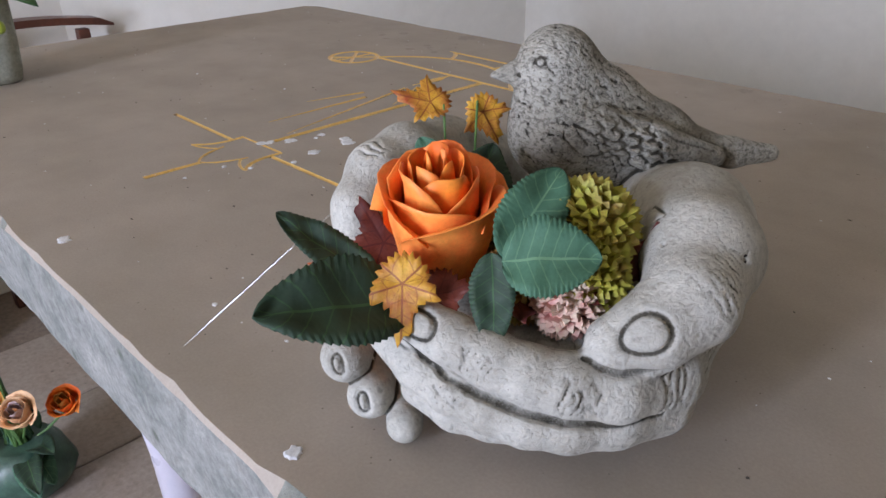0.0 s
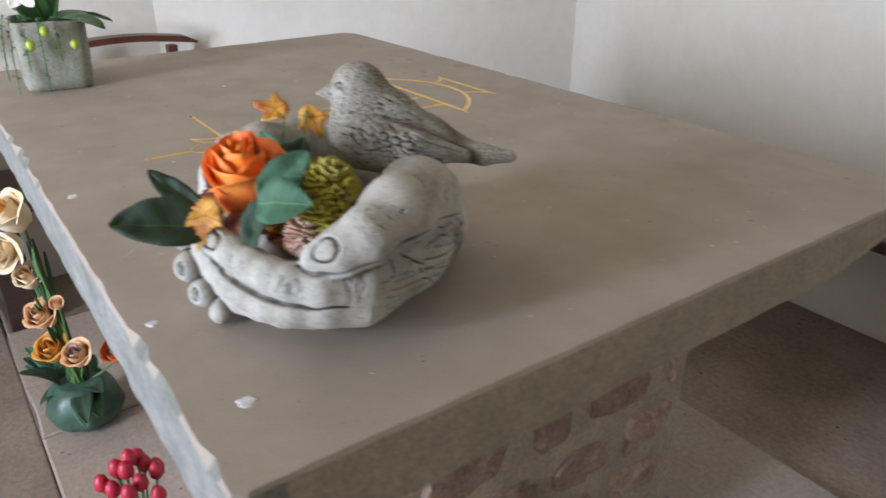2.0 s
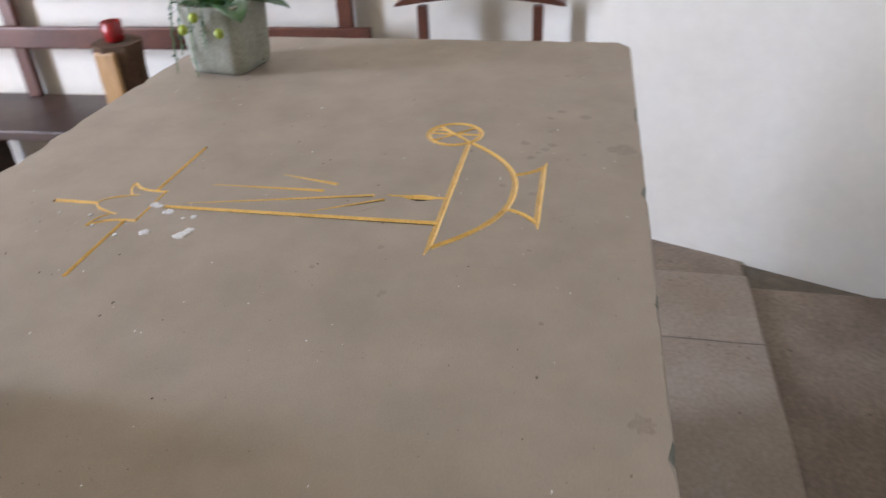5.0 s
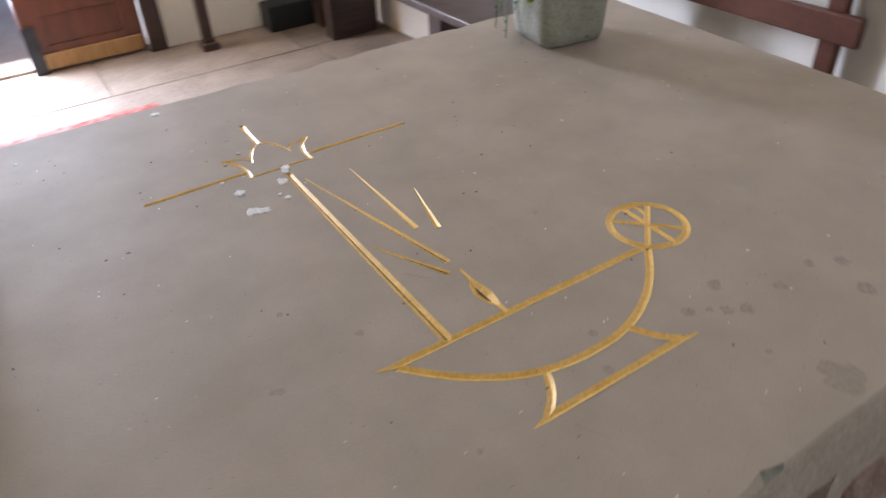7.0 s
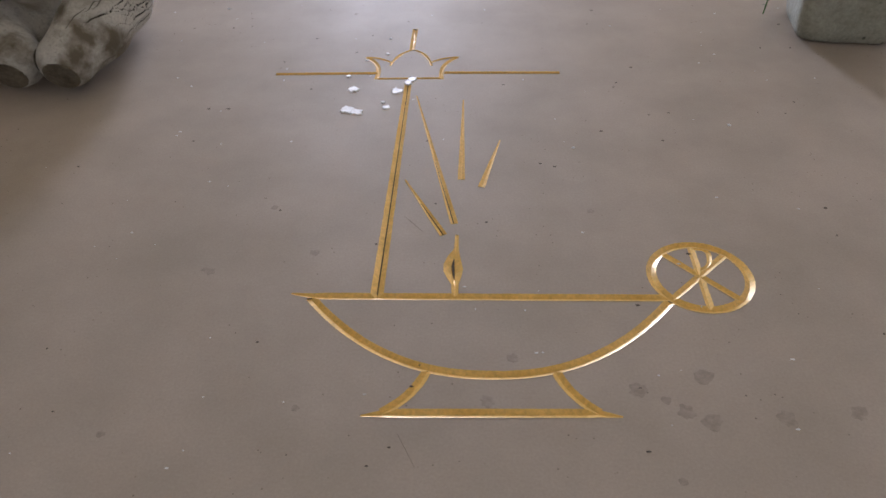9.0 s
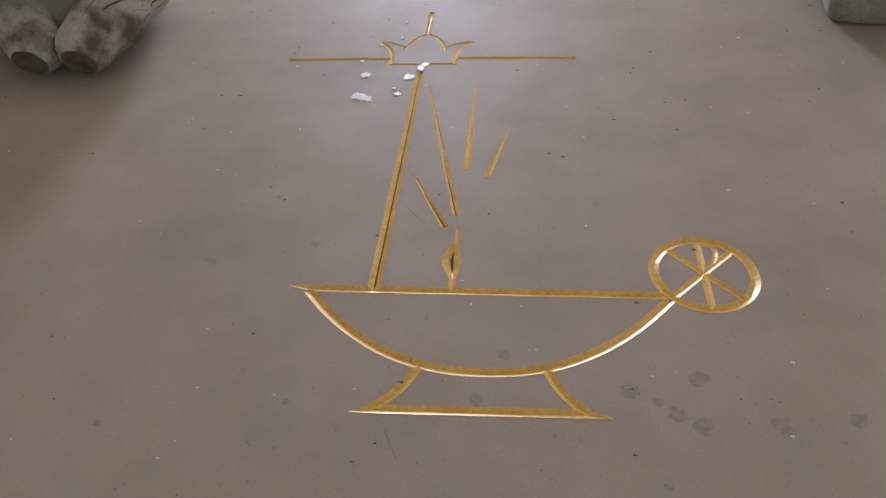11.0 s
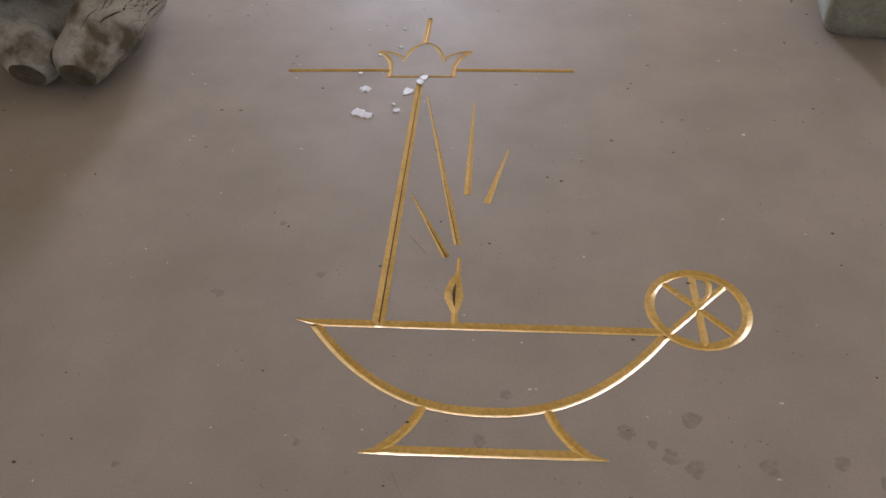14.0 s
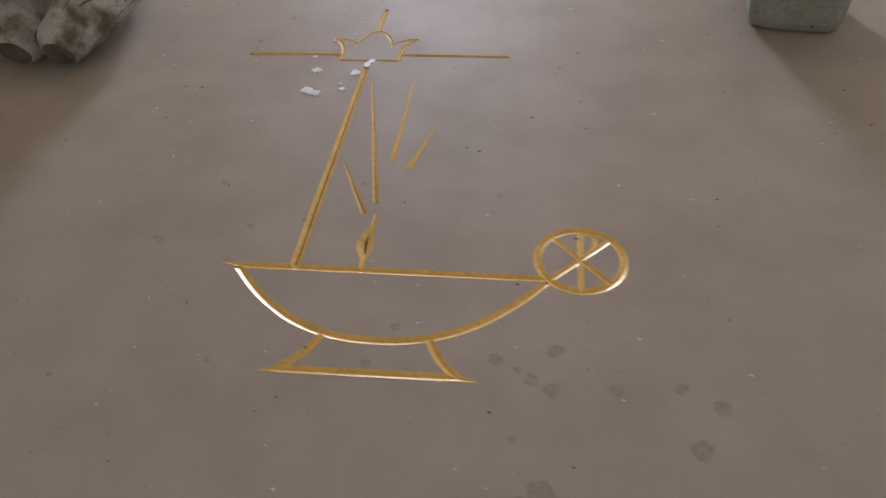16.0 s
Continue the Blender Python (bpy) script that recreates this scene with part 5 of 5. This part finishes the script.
right_leaf = door_leaf("reddish-brown panelled door leaf, shut, with orange kick board", 0.60)
right_leaf.matrix_world = Matrix.Translation((0.355, N_Y + 0.025, FL)) @ Matrix.Diagonal((-1, 1, 1, 1))
# open leaf in paler orange wood than its twin: daylight painted into its colour
left_leaf = door_leaf("panelled door leaf standing open into the room", 0.57, PALE_LIT_WOOD)
left_leaf.name = "door_2"
left_leaf.matrix_world = Matrix.Translation((-0.80, N_Y - 0.02, FL)) @ pose(0, 0, 0, 0, 0, -88)
frame_label = "dark wooden door frame"
for nm, lo, hi in (("trim", (0.3605, N_Y - 0.03, FL), (0.455, N_Y + 0.015, 2.65)), ("trim", (-0.93, N_Y - 0.03, FL), (-0.842, N_Y + 0.015, 2.65)), ("trim", (-0.84, N_Y - 0.03, 2.56), (0.36, N_Y - 0.001, 2.65))):
    structure(nm, box(lo, hi, 0.004), DARKWOOD, frame_label)
structure("threshold", box((-0.84, N_Y + 0.08, 0.002), (0.39, N_Y + 0.3, 0.018), 0.004), FLAG, "worn stone door sill")


def rug(name, label, cat, x0, y0, x1, y1, turn, mat, thick=0.012):
    bm = bmesh.new()
    nx, ny = 24, 16
    g = [[bm.verts.new((x0 + (x1 - x0) * i / nx, y0 + (y1 - y0) * j / ny, thick + 0.004 * noise.noise(Vector((i * 0.5, j * 0.5, 2))))) for j in range(ny + 1)] for i in range(nx + 1)]
    for i in range(nx):
        for j in range(ny):
            bm.faces.new((g[i][j], g[i + 1][j], g[i + 1][j + 1], g[i][j + 1]))
    ext = bmesh.ops.extrude_face_region(bm, geom=bm.faces[:])
    for e in ext["geom"]:
        if isinstance(e, bmesh.types.BMVert):
            e.co.z = 0.001
    bmesh.ops.recalc_face_normals(bm, faces=bm.faces)
    c = Vector(((x0 + x1) / 2, (y0 + y1) / 2, 0))
    bmesh.ops.rotate(bm, cent=c, matrix=Matrix.Rotation(radians(turn), 3, "Z"), verts=bm.verts)
    return tagged(mesh_object(name, bm, mat), label, cat)


rug("rug", "red and white patterned rug on the stone floor", "rug", -0.62, 2.35, 0.20, 3.15, 1, RUG)
rug("door_mat", "bright yellow mat on the floor beside the door", "mat", -1.42, 3.12, -0.82, 3.62, 4, YELLOW, 0.02)
tagged(mesh_object("board", box((-1.75, 3.63, 0.0), (-0.95, 3.74, 0.05), 0.008), GREYBOARD), "blue-grey board lying behind the yellow mat", "board")
cab = empty("cabinet", "dark framed cabinet with pale panels by the wall", "cabinet", (-1.0, 3.80, 0))
for x in (-0.62, -0.30, 0.0):
    part("leg", box((x - 0.022, -0.03, 0), (x + 0.022, 0.03, 1.2), 0.003), DARKWOOD, cab)
for x in (-0.597, -0.277):
    part("panel", box((x, 0.0, 0.10), (x + 0.274, 0.02, 1.15)), PLASTER, cab, "pale panel")
part("top", box((-0.66, -0.05, 1.2005), (0.03, 0.12, 1.24), 0.004), DARKWOOD, cab)
tagged(mesh_object("plant_trough", box((1.03, 3.74, 0.0), (1.36, 3.90, 0.15), 0.01), BLACK), "black plastic trough on the floor by the wall", "trough")
stand = empty("kneeler", "dark wooden kneeling desk in the corner", "kneeler", (1.31, 3.64, 0))
part("side_panel", box((0.0, 0.0, 0.0), (0.035, 0.22, 0.85), 0.004), DARKWOOD, stand)
part("side_panel", box((0.215, 0.0, 0.0), (0.25, 0.22, 0.85), 0.004), DARKWOOD, stand)
part("front_panel", box((0.0355, 0.02, 0.02), (0.2145, 0.045, 0.80)), DARKWOOD, stand)
part("top", box((-0.03, -0.04, 0.8505), (0.27, 0.25, 0.885), 0.006), DARKWOOD, stand)
post = empty("coat_stand", "dark wooden post with a foot near the door", "stand", (0.65, 3.75, 0))
part("pole", box((-0.028, -0.028, 0.04), (0.028, 0.028, 1.6), 0.004), DARKWOOD, post)
part("foot", box((-0.045, -0.06, 0), (0.045, 0.045, 0.0395), 0.006), DARKWOOD, post)
part("arm", box((-0.25, -0.02, 0.62), (-0.0285, 0.02, 0.68), 0.004), DARKWOOD, post)

# ---- vases on the step by the altar ----
VX, VY = 0.69, 0.675
vase = empty("flower_vase", "green glazed vase with peach roses and cream lilies", "flower vase", (VX, VY, PLAT))
part("vase_body", lathe([(0.055, 0.0), (0.085, 0.02), (0.10, 0.06), (0.085, 0.11), (0.06, 0.14), (0.055, 0.14)], 28, (0, 0, 0), 0.12), GREEN_GLAZE, vase, smooth=True)
rnd = random.Random(21)
for i in range(16):
    a = rnd.uniform(0, math.tau)
    b = Vector((0.03 * math.cos(a), 0.03 * math.sin(a), 0.12))
    t = b + Vector((0.13 * math.cos(a), 0.13 * math.sin(a) * 0.4 + 0.03, rnd.uniform(-0.02, 0.12)))
    d = t - b
    part("leaf", sheet(serrate(0.03 / d.length, 9, 0.06), 16, orient(b, d, (0.1, 0.2, 1), d.length), 0.006, -0.5, 0.3, 0.05, i), LEAF_DARK if i % 3 else LEAF_GREEN, vase, smooth=True)
for i in range(14):
    a = rnd.uniform(0, math.tau)
    b = Vector((0.02 * math.cos(a), 0.02 * math.sin(a), 0.13))
    t = Vector((rnd.uniform(-0.02, 0.08), rnd.uniform(-0.02, 0.05), rnd.uniform(0.35, 0.56)))
    d = t - b
    part("blade", sheet(lambda u: max(0.002, 0.03 * (1 - u) ** 0.5), 12, orient(b, d, (math.cos(a), math.sin(a), 0.2), d.length), 0.003, 0.12, 0.2, 0.03, i), LEAF_GREEN if i % 2 else STEM, vase, smooth=True)


def bloom(place, size, mats, seed, axis=(-0.5, 0.35, 0.8)):
    part("stem", tube([(0, 0, 0.12), (place[0] * 0.5, place[1] * 0.5, place[2] * 0.6 + 0.03), place], 0.003, 6), STEM, vase)
    rose(vase, place, axis, size, mats, 9, seed)


bloom((0.020, 0.030, 0.220), 0.085, [AMBER, AMBER], 31)
bloom((-0.060, -0.015, 0.230), 0.075, [MAUVE, PEACH], 32)
bloom((-0.050, -0.105, 0.200), 0.07, [AMBER, PETAL], 33)
bloom((0.030, 0.035, 0.320), 0.08, [PEACH, PEACH], 34)
bloom((0.050, 0.040, 0.430), 0.07, [PEACH, CREAM], 35)
bloom((0.090, 0.060, 0.530), 0.10, [CREAM, CREAM], 36, (-0.7, 0.5, 0.1))
bloom((0.040, 0.030, 0.600), 0.10, [AMBER, CREAM], 37, (-0.3, 0.5, 0.7))
bloom((-0.040, 0.005, 0.390), 0.035, [PEACH, PEACH], 38)

wv = tagged(mesh_object("white_vase", lathe([(0.036, 0.0), (0.040, 0.01), (0.043, 0.15), (0.047, 0.28), (0.055, 0.36), (0.052, 0.362), (0.042, 0.28)], 28, (0.262, 0.490, PLAT)), PORCELAIN, True), "tall white porcelain vase on the step", "vase")
tul = empty("tulip_bunch", "bunch of crimson cloth buds in a low pot on the step", "flowers", (0.06, 0.680, PLAT))
part("pot", lathe([(0.05, 0), (0.065, 0.01), (0.075, 0.12), (0.07, 0.122), (0.06, 0.10)], 24), GREEN_GLAZE, tul, smooth=True)
for i in range(13):
    a = i * 2.39996
    r = 0.018 * math.sqrt(i)
    q = Vector((r * math.cos(a), r * math.sin(a), 0.30 - 0.06 * r / 0.06 + 0.01 * math.sin(i * 3)))
    part("stem", tube([(q.x * 0.4, q.y * 0.4, 0.10), q], 0.0025, 5), STEM, tul)
    part("bud", lathe([(0.006, -0.004), (0.014, 0.006), (0.0155, 0.018), (0.011, 0.032), (0.004, 0.038)], 10, q, 0.15), TULIP, tul, smooth=True)
red2 = empty("red_flowers", "small bunch of red cloth flowers by the altar block", "flowers", (-0.16, -0.312, PLAT))
part("pot", lathe([(0.03, 0), (0.036, 0.01), (0.042, 0.40), (0.038, 0.402)], 20), PORCELAIN, red2, smooth=True)
for i in range(9):
    a = i * 2.39996
    r = 0.012 * math.sqrt(i)
    q = Vector((r * math.cos(a), r * math.sin(a) - 0.01, 0.47 - r * 0.4))
    part("stem", tube([(0, 0, 0.38), q], 0.002, 5), STEM, red2)
    part("bud", lathe([(0.005, -0.004), (0.012, 0.006), (0.013, 0.016), (0.008, 0.026)], 8, q, 0.15), TULIP, red2, smooth=True)


# ---- paving ----
def flagstone(parent, x0, y0, x1, y1, z, seed):
    """One worn paving slab with soft edges."""
    bm = bmesh.new()
    r_ = random.Random(seed)
    j = lambda: r_.uniform(-0.004, 0.004)
    q = [(x0 + j(), y0 + j()), ((x0 + x1) / 2, y0 + j()), (x1 + j(), y0 + j()), (x1 + j(), (y0 + y1) / 2), (x1 + j(), y1 + j()), ((x0 + x1) / 2, y1 + j()), (x0 + j(), y1 + j()), (x0 + j(), (y0 + y1) / 2)]
    cx_, cy_ = (x0 + x1) / 2, (y0 + y1) / 2
    rows = []
    for ins, zz in ((0.0, z - 0.012), (0.0, z - 0.003), (0.006, z - 0.0005), (0.05, z)):
        rows.append([bm.verts.new((x + math.copysign(ins, cx_ - x) * (abs(cx_ - x) > 0.02), y + math.copysign(ins, cy_ - y) * (abs(cy_ - y) > 0.02), zz + r_.uniform(-0.001, 0.001))) for x, y in q])
    for a, b in zip(rows, rows[1:]):
        for k in range(8):
            bm.faces.new((a[k], a[(k + 1) % 8], b[(k + 1) % 8], b[k]))
    bm.faces.new(rows[-1])
    return part("flagstone", bm, FLAG if parent == platform else FLAG_BROWN_SHADED, parent)


def pave(parent, x0, y0, x1, y1, z, seed, skip=None, big=1.0):
    r_ = random.Random(seed)
    y = y0
    while y < y1 - 0.05:
        h = min(r_.uniform(0.45, 0.72) * big, y1 - y)
        if y1 - y - h < 0.2:
            h = y1 - y
        x = x0
        while x < x1 - 0.05:
            w = min(r_.uniform(0.55, 1.05) * big, x1 - x)
            if x1 - x - w < 0.25:
                w = x1 - x
            if not skip or not (x > skip[0] - 0.02 and x + w < skip[2] + 0.02 and y > skip[1] - 0.02 and y + h < skip[3] + 0.02):
                flagstone(parent, x + 0.003, y + 0.003, x + w - 0.003, y + h - 0.003, z, r_.random())
            x += w
        y += h


pave(floor, NW_X, 0.80, 1.78, 3.40, FL, 5, big=1.5)
pave(floor, NW_X, 3.40, 1.70, 4.2, FL, 15)
pave(floor, NW_X, S_Y, 1.3, -0.757, FL, 6, big=1.6)
pave(floor, NW_X, -0.757, -1.02, 0.80, FL, 7)
pave(floor, 1.33, -0.757, 1.85, 0.80, FL, 8)
pave(platform, -1.02, -0.757, 0.955, 0.80, PLAT, 9, big=1.7)
pave(platform, 0.955, -0.757, 1.33, 0.80, PLAT, 10, big=1.5)
